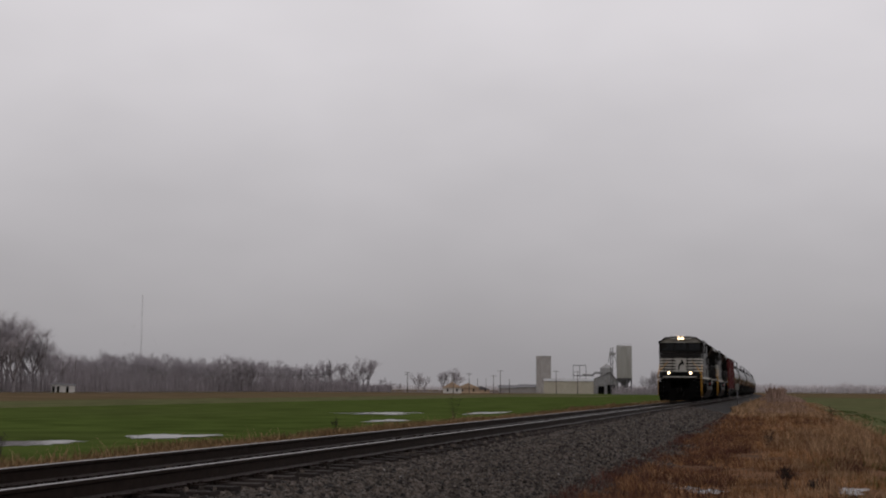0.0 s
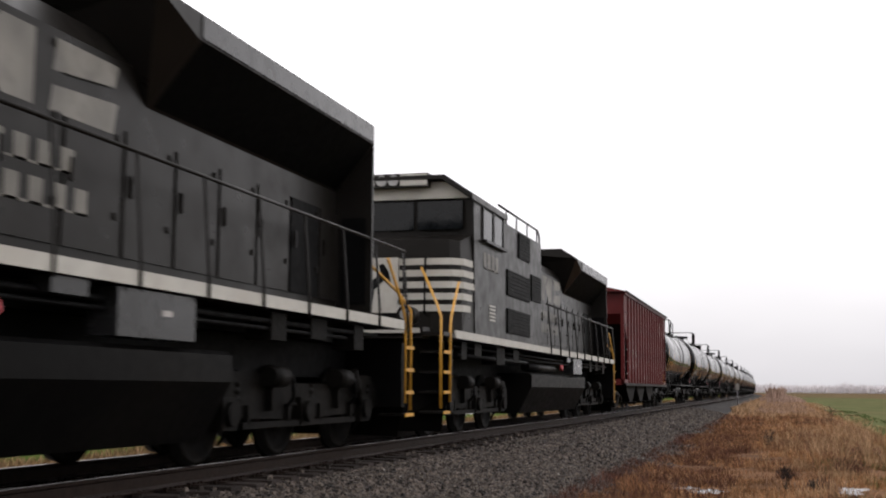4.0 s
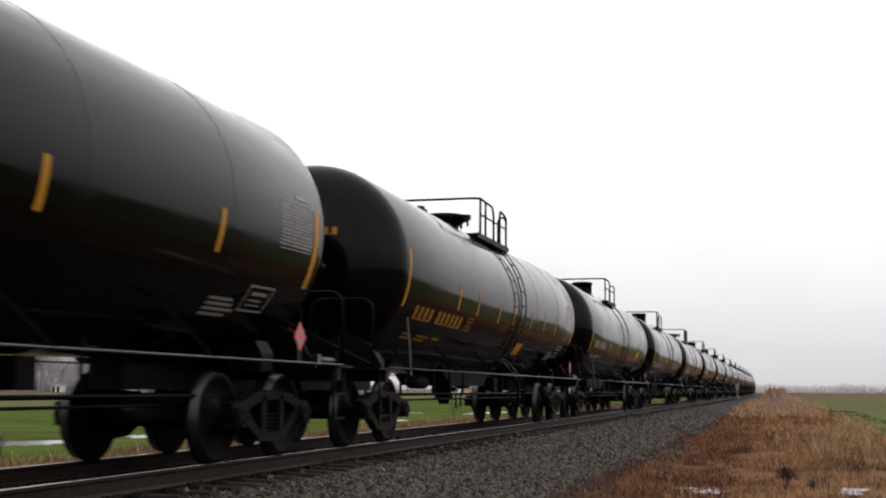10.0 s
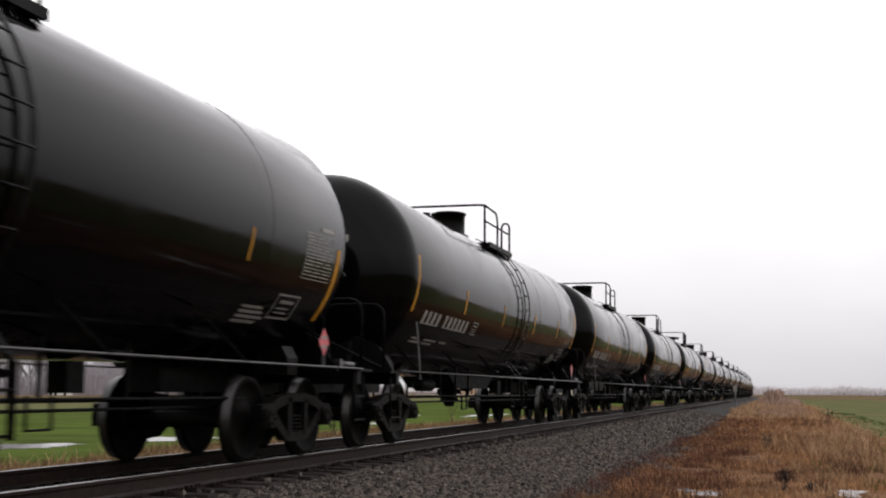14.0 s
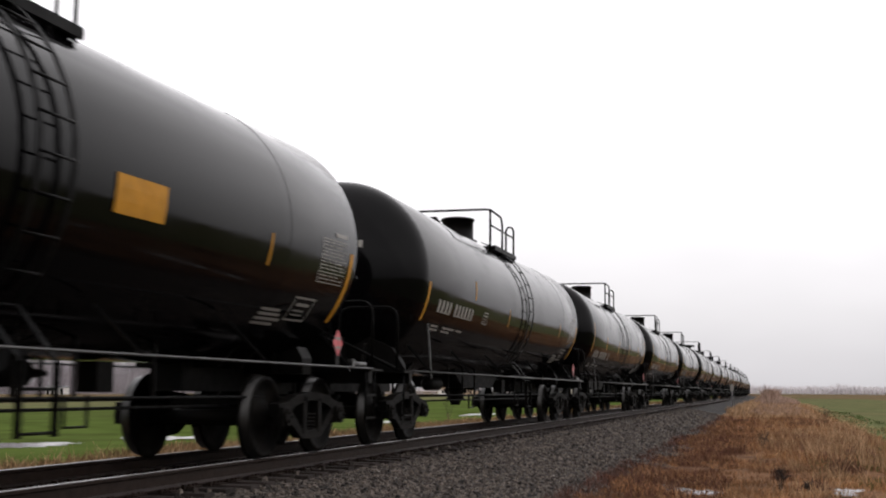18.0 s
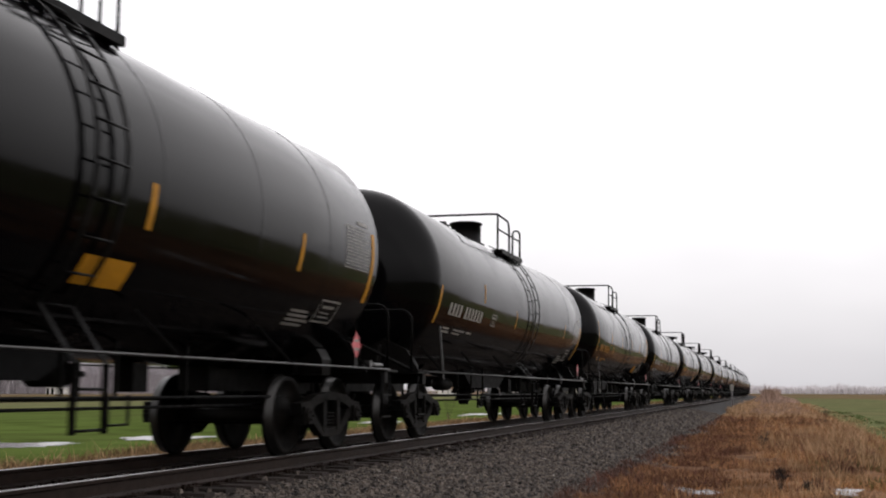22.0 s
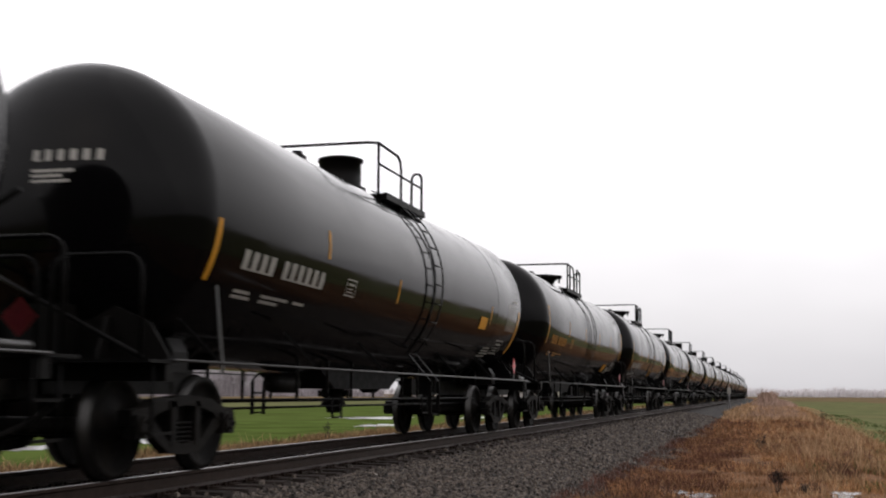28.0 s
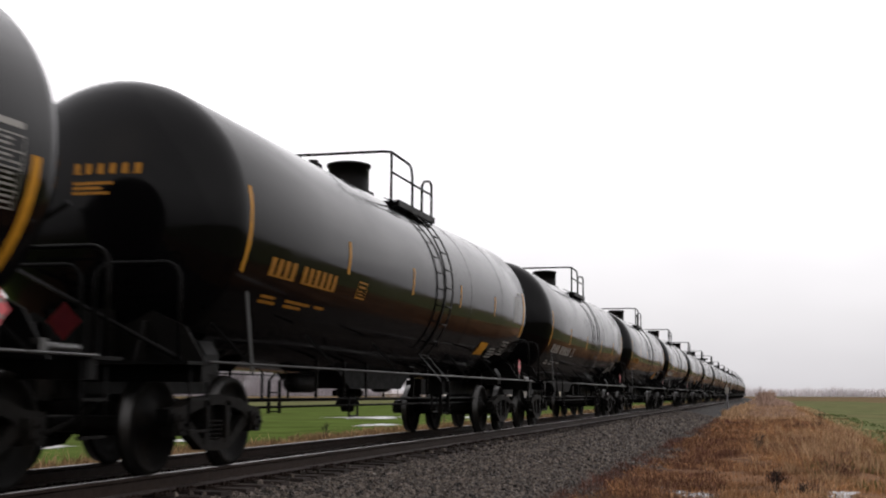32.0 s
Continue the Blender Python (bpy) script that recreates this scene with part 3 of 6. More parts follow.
def word(bm, y, z, h, counts, w=None, gap=None, put=None):
    """Plain bars in the place of letters, one for each."""
    w, gap = w or h * .62, gap or h * .16
    put = put or patch
    for g in counts:
        y0 = y
        for _ in range(g):
            put(bm, y, y + w * .86, z, z + h)
            y += w + gap
        put(bm, y0, y - gap - w * .14, z, z + h * .1)
        y += w
    return y


def lines_of(bm, y, z, w, h, n, put=None):
    """Rows of unreadable small writing as thin bars."""
    rnd = random.Random(int(100 * (y + z)) + n)
    put = put or patch
    for i in range(n):
        top = z - i * h * 1.7
        put(bm, y, y + w * rnd.uniform(.6, 1), top - h, top)


def tank_meshes():
    """The meshes that all tank cars share."""
    m = {}
    hl = CUR["hl"]
    e = hl - 7.51  # what its ends reach out beyond the usual frame
    bm = B()
    prof = [(-hl - .74 * math.sin(a), CUR["r"] * math.cos(a)) for a in [math.pi / 2 * (1 - i / 9) for i in range(9)]]
    prof[0] = (prof[0][0], .01)
    body = [(-hl + 2 * hl * i / 6, CUR["r"]) for i in range(7)]
    lathe(bm, prof + body + [(-y, r) for y, r in prof[::-1]], "Y", (0, 0, ZC), 56)
    for v in bm.verts:
        v.co.z -= sag(v.co.y)
    m["tank"] = mesh_of("tank", bm, M_TANK)
    bm = B()
    lathe(bm, [(-.022, CUR["r"] - .001), (-.012, CUR["r"] + .004), (.012, CUR["r"] + .004), (.022, CUR["r"] - .001)], "Y", (0, 0, ZC), 56)
    m["weld_seam"] = mesh_of("weld_seam", bm, M_TANK)
    bm = B()  # stub sill of the front end
    span(bm, (-.2, -8.35 - e, .78), (.2, -5.2, 1.16))
    span(bm, (-.3, -hl - .72, 1.02), (.3, -hl + .4, 1.62))
    for x in (-.62, .62):  # gusset plates up to the tank's head
        prism(bm, [(-hl - .7, 1.0), (-hl + .6, 1.0), (-hl + .6, 1.3), (-hl - .1, 1.62), (-hl - .5, 1.5)], x - .02, x + .02)
    prism(bm, [(-1.3, 1.05), (1.3, 1.05), (1.05, 1.45), (.5, 1.7), (-.5, 1.7), (-1.05, 1.45)], -hl - .44, -hl - .40, "Y")  # plate that braces the head
    m["stub_sill"] = mesh_of("stub_sill", bm, M_FRAME, .01)
    bm = B()
    prism(bm, [(-.98, 1.0), (.98, 1.0), (.98, 1.2), (.9, 1.34), (.8, 1.3), (0, 1.14), (-.8, 1.3), (-.9, 1.34), (-.98, 1.2)], -7.36 - e, -7.04 - e, "Y")
    m["saddle"] = mesh_of("saddle", bm, M_FRAME, .01)
    bm = B()
    prism(bm, [(-.5, 1.05), (.5, 1.05), (.75, 1.32), (0, 1.12), (-.75, 1.32)], -.02, .02, "Y")
    m["gusset"] = mesh_of("gusset", bm, M_FRAME)
    bm = B()
    box(bm, (0, -8.3 - e, 1.0), (2.9, .14, .2))
    m["end_beam"] = mesh_of("end_beam", bm, M_FRAME, .01)
    for side, name in ((1, "near"), (-1, "far")):
        bm = B()
        rod(bm, (side * 1.5, -8.3 - e, 1.09), (side * 1.5, 8.3 + e, 1.09), .0135, 8)
        m["side_rail_" + name] = mesh_of("side_handrail", bm, M_WORN)
        bm = B()
        beam(bm, (side * 1.5, 0, 1.09), (side * 1.2, -.3, 1.5), .045, .02)
        m["brace_" + name] = mesh_of("rail_brace", bm, M_FRAME)
        bm = B()
        for y in (.17, .63):
            pts = [on_tank(y, ZC + CUR["r"] * math.sin(a), .075, side) for a in [1.25 - .145 * k for k in range(15)]] + [(side * 1.5, y, 1.0), (side * 1.5, y, .45)]
            for a, b in zip(pts, pts[1:]):
                beam(bm, a, b, .06, .018)
        for k in range(12):
            p = on_tank(0, ZC + CUR["r"] * math.sin(1.12 - .19 * k), .085, side)
            rod(bm, (p[0], .17, p[2]), (p[0], .63, p[2]), .012, 6)
        for z in (.48, .8):
            rod(bm, (side * 1.5, .17, z), (side * 1.5, .63, z), .014, 6)
        m["ladder_" + name] = mesh_of("ladder", bm, M_FRAME)
    top = ZC + CUR["r"] - .07 * (CUR["sag"] > 0)
    for kind, y0, y1 in (("plain", -.5, 1.62), ("loop", -1.1, 1.62)):  # grated decks beside the manway, above the ladder
        bm = B()
        n = 12
        for i in range(n):
            a, b = y0 + (y1 - y0) * i / n, y0 + (y1 - y0) * (i + .72) / n
            span(bm, (.40, a, top - .20), (.95, b, top - .17))
        m["grating_" + kind] = mesh_of("grating", bm, M_FRAME)
        bm = B()
        beam(bm, (.95, y0 - .02, top - .21), (.95, y1 + .02, top - .21), .05, .10)
        for i in range(3):
            y = y0 + .06 + (y1 - y0 - .12) * i / 2
            span(bm, (.36, y - .03, top - .26), (.97, y + .03, top - .19))
            span(bm, (.80, y - .03, top - .42), (.86, y + .03, top - .22))
        m["platform_" + kind] = mesh_of("platform", bm, M_FRAME)
    for side, name in ((1, "near"), (-1, "far")):
        x, t, f = side * .93, .024, -.8
        bars = {"top_rail": [(0, f - .08, top + .56), (x - side * .12, f - .08, top + .56), (x, f, top + .56), (x, .2, top + .54), (x, .32, top + .47), (x, .37, top + .34), (x, .37, top - .25)],
                "rail_post": [(x, f, top + .56), (x, f, top - .32)], "mid_rail": [(x, f, top + .24), (x, 1.56, top + .24)],
                "end_hoop": [(x, 1.56, top - .3), (x, 1.56, top + .42), (x - side * .05, 1.6, top + .5), (x - side * .14, 1.58, top + .5), (x - side * .17, 1.54, top + .42), (x - side * .17, 1.52, top - .2)],
                "long_hoop": [(x, .95, top - .2), (x, .95, top + .48), (x, 1.03, top + .56), (x, 1.5, top + .5), (x, 1.6, top + .4)], "inner_post": [(x, -.35, top + .55), (x, -.35, top - .3)]}
        for bar in bars:
            bm = B()
            pipe(bm, bars[bar], t * (.8 if bar == "mid_rail" else 1), 8)
            m[bar + "_" + name] = mesh_of(bar, bm, M_FRAME)
    bm = B()  # tall round valve housing
    lathe(bm, [(top - .1, .42), (top + .03, .42), (top + .04, .34), (top + .45, .34), (top + .455, .37), (top + .50, .37), (top + .52, .31), (top + .53, .01)], "Z", (0, -.1, 0), 28)
    m["housing_tall"] = mesh_of("valve_housing", bm, M_FRAME)
    bm = B()  # low wide hinged manway cover
    lathe(bm, [(top - .1, .30), (top + .10, .30), (top + .22, .46), (top + .27, .5), (top + .33, .46), (top + .36, .01)], "Z", (0, -.05, 0), 28)
    for k in range(6):
        a = k * 1.047
        rod(bm, (.5 * math.cos(a), -.05 + .5 * math.sin(a), top + .1), (.5 * math.cos(a), -.05 + .5 * math.sin(a), top + .32), .025, 6)
    box(bm, (.52, -.2, top + .26), (.14, .2, .1))
    m["housing_low"] = mesh_of("manway_cover", bm, M_FRAME)
    bm = B()
    lathe(bm, [(top - .06, .10), (top + .17, .10), (top + .18, .14), (top + .26, .14), (top + .27, .09), (top + .33, .08), (top + .34, .01)], "Z", (-.1, -1.45, 0), 14)
    m["relief_valve"] = mesh_of("relief_valve", bm, M_FRAME)
    bm = B()
    lathe(bm, [(1.16, .45), (1.05, .42), (.92, .2), (.72, .16), (.62, .2), (.58, .12), (.50, .10)], "Z", (0, 0, 0), 18)
    box(bm, (0, 0, .8), (.5, .1, .1))
    m["outlet_valve"] = mesh_of("outlet_valve", bm, M_TRUCK)
    bm = B()
    prism(bm, [(-1.9, 1.14), (1.9, 1.14), (1.3, .87), (-1.3, .87)], -.5, .5)
    m["outlet_skid"] = mesh_of("outlet_skid", bm, M_DARK, .02)
    bm = B()
    lathe(bm, [(-3.0, .01), (-2.98, .09), (-2.9, .13), (-2.2, .13), (-2.12, .09), (-2.1, .01)], "Y", (.2, 0, .93), 14)
    m["brake_reservoir"] = mesh_of("brake_reservoir", bm, M_TRUCK)
    bm = B()
    lathe(bm, [(2.4, .01), (2.4, .14), (2.9, .14), (2.95, .06), (3.3, .03), (3.32, .01)], "Y", (-.3, 0, .95), 14)
    m["brake_cylinder"] = mesh_of("brake_cylinder", bm, M_TRUCK)
    bm = B()
    box(bm, (.2, 3.4, .92), (.22, .3, .3))
    m["control_valve"] = mesh_of("control_valve", bm, M_TRUCK, .03)
    bm = B()
    for x, z in ((.75, .72), (.55, .62), (-.55, .68)):
        rod(bm, (x, -6.2, z), (x, 6.2, z), .018, 6)
    for y in (-3.3, -2.2, -1.2, 1.3, 2.2, 3.6):
        beam(bm, (.72, y, .72), (.72, y, 1.25), .04, .02)
        beam(bm, (-.55, y, .68), (-.55, y, 1.25), .04, .02)
    for y in (-2.6, 1.7):
        pipe(bm, [(.95, y, .75), (.95, y, .48), (.95, y + .35, .48), (.95, y + .35, .75)], .018, 6)
    m["brake_pipe"] = mesh_of("brake_pipe", bm, M_FRAME)
    bm = B()  # an end: step, posts and grab rails
    for side in (-1, 1):
        for y in (-8.55, -8.2):
            rod(bm, (side * 1.42, y - e, 1.05), (side * 1.42, y - e, .42), .016, 6)
        for z in (.44, .74):
            span(bm, (side * 1.42 - .02, -8.57 - e, z - .012), (side * 1.42 + .02, -8.18 - e, z + .012))
    span(bm, (-1.48, -8.72 - e, 1.06), (1.48, -8.22 - e, 1.09))
    y = -8.66 - e
    for x0, x1 in ((-1.35, .3), (.45, 1.35)):  # hooped rails with rounded corners
        arc = [(.17 * (1 - math.cos(a)), .17 * math.sin(a)) for a in (0, .4, .8, 1.2, 1.57)]
        pipe(bm, [(x0, y, 1.08)] + [(x0 + dx, y, 1.85 + dz) for dx, dz in arc] + [(x1 - dx, y, 1.85 + dz) for dx, dz in arc[::-1]] + [(x1, y, 1.08)], .02, 8)
    rod(bm, (-1.3, -hl - .6, 2.3), (1.35, -8.6 - e, 1.1), .025, 8)  # slanting brake rod
    m["end_platform"] = mesh_of("end_platform", bm, M_FRAME)
    bm = B()
    lathe(bm, [(-.02, .26), (0, .28), (.02, .26), (0, .24), (-.02, .26)], "Y", (-.75, -8.8 - e, 1.75), 20)
    for a in range(5):
        rod(bm, (-.75, -8.8 - e, 1.75), (-.75 + .25 * math.cos(a * 1.257), -8.8 - e, 1.75 + .25 * math.sin(a * 1.257)), .012, 5)
    beam(bm, (-.75, -8.74 - e, 1.0), (-.75, -8.74 - e, 1.8), .08, .05)
    m["brake_wheel"] = mesh_of("brake_wheel", bm, M_FRAME)
    bm = B()
    beam(bm, (1.47, -hl + .26, .98), (1.45, -hl + .10, 1.84), .018, .035)
    m["corner_post"] = mesh_of("corner_post", bm, M_WORN)
    bm = B()  # operating lever and bracket at the frame's end
    rod(bm, (1.42, -hl - .05, 1.14), (1.42, -hl - .62, 1.14), .035, 8)
    box(bm, (1.42, -hl - .1, 1.14), (.08, .1, .12))
    m["end_bracket"] = mesh_of("end_bracket", bm, M_WORN)
    return m


SHAPES = {"plain": {"r": RT, "sag": .075, "hl": HL}, "wide": {"r": 1.56, "sag": 0.0, "hl": HL}, "long": {"r": RT, "sag": .075, "hl": HL + .42}}
SHAPE_MESHES = {}
for kind in SHAPES:
    CUR = SHAPES[kind]
    SHAPE_MESHES[kind] = tank_meshes()
TM = SHAPE_MESHES["plain"]


def placard(bm, y, z, s, x):
    quad(bm, [(x, y - s, z), (x, y, z - s), (x, y + s, z), (x, y, z + s)])


def tank_car(style, label):
    """style: the colour of the lettering, the housing, the seams, extra plates, the shape, and how far its top gear is shifted."""
    global CUR, TM
    ink, low, seams, extra, shape, shift, marks = style
    CUR, TM = SHAPES[shape], SHAPE_MESHES[shape]
    hl, wide = CUR["hl"], shape == "wide"
    more = 2 * (hl - HL)
    car = thing("tank_car", label, "tank car", "tank cars of the train")
    part("tank", TM["tank"], None, car, "glossy black tank shell with dished ends")
    for y in seams:
        part("weld_seam", TM["weld_seam"], None, car).location = (0, y, -sag(y))
    for turn in (0, math.pi):
        for nm in ("stub_sill", "saddle", "end_beam"):
            part(nm, TM[nm], None, car).rotation_euler = (0, 0, turn)
        for y in (5.5, 6.1, 7.8):
            part("gusset", TM["gusset"], None, car).location = (0, y if turn else -y, 0)
        kind = "loop" if low else "plain"
        pl = part("platform", TM["platform_" + kind], None, car, "walkway beside the manway")
        pl.scale, pl.location = (1 if turn == 0 else -1, 1, 1), (0, .1 + shift * (.2 if shape == "long" else 1), 0)
        part("grating", TM["grating_" + kind], None, pl, "open steel grating")
    for name in ("near", "far"):
        for y in (-7.2, -4.6, -2.0, 2.0, 4.6, 7.2):
            part("rail_brace", TM["brace_" + name], None, car).location = (0, y, 0)
    for nm, key in (("side_handrail", "side_rail_near"), ("side_handrail", "side_rail_far"), ("ladder", "ladder_near"), ("ladder", "ladder_far"),
                    *[(bar, bar + "_" + side) for bar in ("top_rail", "rail_post", "mid_rail", "end_hoop") + (("long_hoop", "inner_post") if low else ()) for side in ("near", "far")], ("relief_valve", "relief_valve"), ("outlet_valve", "outlet_valve"), ("outlet_skid", "outlet_skid"),
                    ("brake_reservoir", "brake_reservoir"), ("brake_cylinder", "brake_cylinder"), ("control_valve", "control_valve"), ("brake_pipe", "brake_pipe"), ("brake_wheel", "brake_wheel")):
        o = part(nm, TM[key], None, car)
        if nm == "ladder" or key.startswith(("top_rail", "rail_post", "mid_rail", "end_hoop", "long_hoop", "inner_post")):
            o.location = (0, .1 + shift * (1.1 if nm == "ladder" else .2 if shape == "long" else 1), 0)
    part("manway_cover" if low else "valve_housing", TM["housing_low" if low else "housing_tall"], None, car, "low flared manway cover" if low else "round black valve housing").location = (0, .25 if marks == "high" else .35 if shape == "long" else max(0, shift), 0)
    for sg in (-1, 1):
        e = part("end_platform", TM["end_platform"], None, car)
        e.rotation_euler = (0, 0, 0 if sg < 0 else math.pi)
        for mirror in (-1, 1) if sg < 0 else ():
            part("corner_post", TM["corner_post"], None, car, "worn grey corner post").scale = (mirror, 1, 1)
        for mirror in (-1, 1) if sg > 0 else ():
            part("end_bracket", TM["end_bracket"], None, car, "worn grey end bracket").scale = (mirror, -1, 1)
        add_coupler(car, sg * (hl + .54), sg)
        add_truck(car, sg * (hl - .31))
    y0 = -hl
    # reflector stripes
    if marks == "high":
        stripes = [(y0 + .03, 1.9, 2.5, .09), (y0 + 3.05, 2.45, 2.8, .06), (y0 + 6.0, 2.16, 2.5, .05), (y0 + 12.0, 2.16, 2.5, .05), (y0 + 14.47, 1.66, 2.52, .11)]
    elif marks == "yellow":
        stripes = [(y0 + .04, 2.05, 2.95, .07), (y0 + 3.1, 2.34, 2.76, .07), (y0 + 6.0, 2.34, 2.74, .06), (y0 + 8.9, 2.34, 2.74, .06), (y0 + 11.6, 2.34, 2.72, .06), (y0 + 14.45, 2.02, 2.98, .11)]
    else:
        stripes = [(y0 + .04, 2.0, 2.85, .08), (y0 + 2.98, 2.16, 2.58, .08), (y0 + 6.0, 2.14, 2.56, .08), (y0 + 9.1, 2.14, 2.56, .08), (y0 + 12.05, 2.14, 2.56, .08), (y0 + more + 14.45, 1.95, 2.85, .11)]
        if wide:
            stripes[2:4] = [(y0 + 5.72, 2.16, 2.57, .1), (y0 + 8.62, 2.16, 2.56, .09)]
    if extra == "many":
        stripes += [(y0 + 4.3, 2.16, 2.62, .07), (y0 + 7.3, 2.16, 2.62, .07), (y0 + 10.6, 2.16, 2.62, .07)]
    for y, a, b, w in stripes:
        bm = B()
        patch(bm, y, y + w, a, b, 6)
        part("reflector_stripe", bm, M_YELLOW, car, "yellow reflective stripe")
    mz = 1.87 if marks == "low" else 2.08
    bm = B()
    word(bm, y0 + .74, mz, .2, (4, 6), w={"high": .155, "yellow": .14}.get(marks, .18), gap={"high": .07, "yellow": .06}.get(marks, .09))
    part("reporting_mark", bm, ink, car, "stencilled marks as plain bars")
    bm = B()
    for y, w, n in ((.8, .55, 2), (1.5, .75, 2), (2.4, .5, 1)):
        lines_of(bm, y0 + y, mz - .2, w, .032, n)
    part("small_stencil", bm, ink, car)

    def square(y, z, w, h, t):
        """A thin outlined box with a short bar and two lines inside."""
        bm = B()
        for a, b, c, d in ((0, w, 0, t), (0, w, h - t, h), (0, t, t, h - t), (w - t, w, t, h - t), (w * .2, w * .8, h * .62, h * .75), (w * .2, w * .7, h * .4, h * .46), (w * .2, w * .75, h * .22, h * .28)):
            patch(bm, y0 + y + a, y0 + y + b, z + c, z + d, 4)
        part("small_stencil", bm, ink if y < 7 else M_WHITE, car, "small boxed stencil")
    square(3.85 if marks != "yellow" else 3.6, mz, .36, .22, .02)
    square(13.15 + more, 1.63, .62, .27, .022)
    bm = B()  # service table near the rear end: thin ruled lines with fine print
    pz = 2.33 if marks != "high" else 2.1
    rnd = random.Random(len(label))
    for i in range(14):
        z = pz + i * .04
        if i in (0, 3, 7, 10, 13):
            patch(bm, y0 + more + 13.5, y0 + more + 14.36, z, z + .012, 1)
        else:
            y = 13.53
            while y < 14.2:
                w = rnd.uniform(.1, .3)
                patch(bm, y0 + more + y, y0 + more + min(14.33, y + w), z, z + .017, 1)
                y += w + rnd.uniform(.03, .06)
    for y in (13.5, 14.35):
        patch(bm, y0 + more + y, y0 + more + y + .012, pz + .012, pz + .52, 6)
    patch(bm, y0 + more + 13.95, y0 + more + 14.35, pz + .58, pz + .63, 1)
    tagged(part("data_panel", bm, M_WHITE, car, "white table of fine small writing"), kind="stuff")
    bm = B()
    lines_of(bm, y0 + 12.4, 1.74, .7, .03, 4)
    part("small_stencil", bm, M_WHITE, car)
    if extra in ("plate", "many"):
        bm = B()
        at = (y0 + 7.9, 1.65) if wide else (y0 + 8.3, 1.62)
        patch(bm, at[0], at[0] + .76, at[1], at[1] + .23, 3, .012)
        part("warning_plate", bm, M_YELLOW, car, "yellow warning plate")
    if extra == "rear_plate":
        bm = B()
        patch(bm, *((y0 + 11.2, y0 + 11.75, 2.05, 2.27) if marks == "high" else (y0 + 11.35, y0 + 12.0, 1.60, 1.83)), 3, .012)
        part("warning_plate", bm, M_YELLOW, car, "yellow warning plate")
    if extra == "patches":
        for y, a, b, w in ((y0 + 9.75, 2.16, 2.40, .6), (y0 + 13.6, 2.42, 2.66, .6)):
            bm = B()
            patch(bm, y, y + w, a, b, 2, .012)
            part("warning_plate", bm, M_YELLOW, car, "small yellow plate")
    if extra == "name":
        bm = B()
        patch(bm, y0 + 8.8, y0 + 9.65, 2.30, 2.63, 3, .012)
        part("warning_plate", bm, M_YELLOW, car, "yellow warning panel")
    if extra == "name":
        bm = B()
        word(bm, y0 + 1.95, 2.78, .55, (6,), w=.4, gap=.14)
        part("large_lettering", bm, M_STENCIL, car, "large white lettering as plain bars")
    for y, z in ((y0 + more + 14.15, 1.38),):
        bm = B()
        placard(bm, y, z, .17, 1.47)
        p = part("placard", bm, M_RED, car, "red hazard placard")
        bm = B()
        for dz in (.055, -.055):
            quad(bm, [(1.474, y - .09, z + dz - .018), (1.474, y + .09, z + dz - .018), (1.474, y + .09, z + dz + .018), (1.474, y - .09, z + dz + .018)])
        part("placard_print", bm, M_WHITE, p)
        bm = B()
        span(bm, (1.455, y - .06, 1.08), (1.466, y + .06, z + .1))
        part("placard_holder", bm, M_FRAME, car)
    if extra or shape == "long":
        bm = B()  # placard on the front end rail
        fy = -8.69 - (hl - 7.51)
        quad(bm, [(.15, fy, 1.28), (.34, fy, 1.47), (.15, fy, 1.66), (-.04, fy, 1.47)])
        bmesh.ops.solidify(bm, geom=bm.faces[:], thickness=.006)
        part("placard", bm, M_RED, car, "red hazard placard")
    # numbers on the front head
    bm = B()

    def on_head(b, a0, a1, z0, z1):
        def at(x, z):
            q = min(1, math.hypot(x, z - ZC) / CUR["r"])
            return (x, -hl - .74 * math.sqrt(1 - q * q) - .008, z)
        quad(b, [at(a0, z0), at(a1, z0), at(a1, z1), at(a0, z1)])
    word(bm, -.1, 2.98, .11, (6,), w=.08, gap=.05, put=on_head)
    lines_of(bm, -.1, 2.9, .5, .03, 3, put=on_head)
    part("end_stencil", bm, ink, car)
    return car


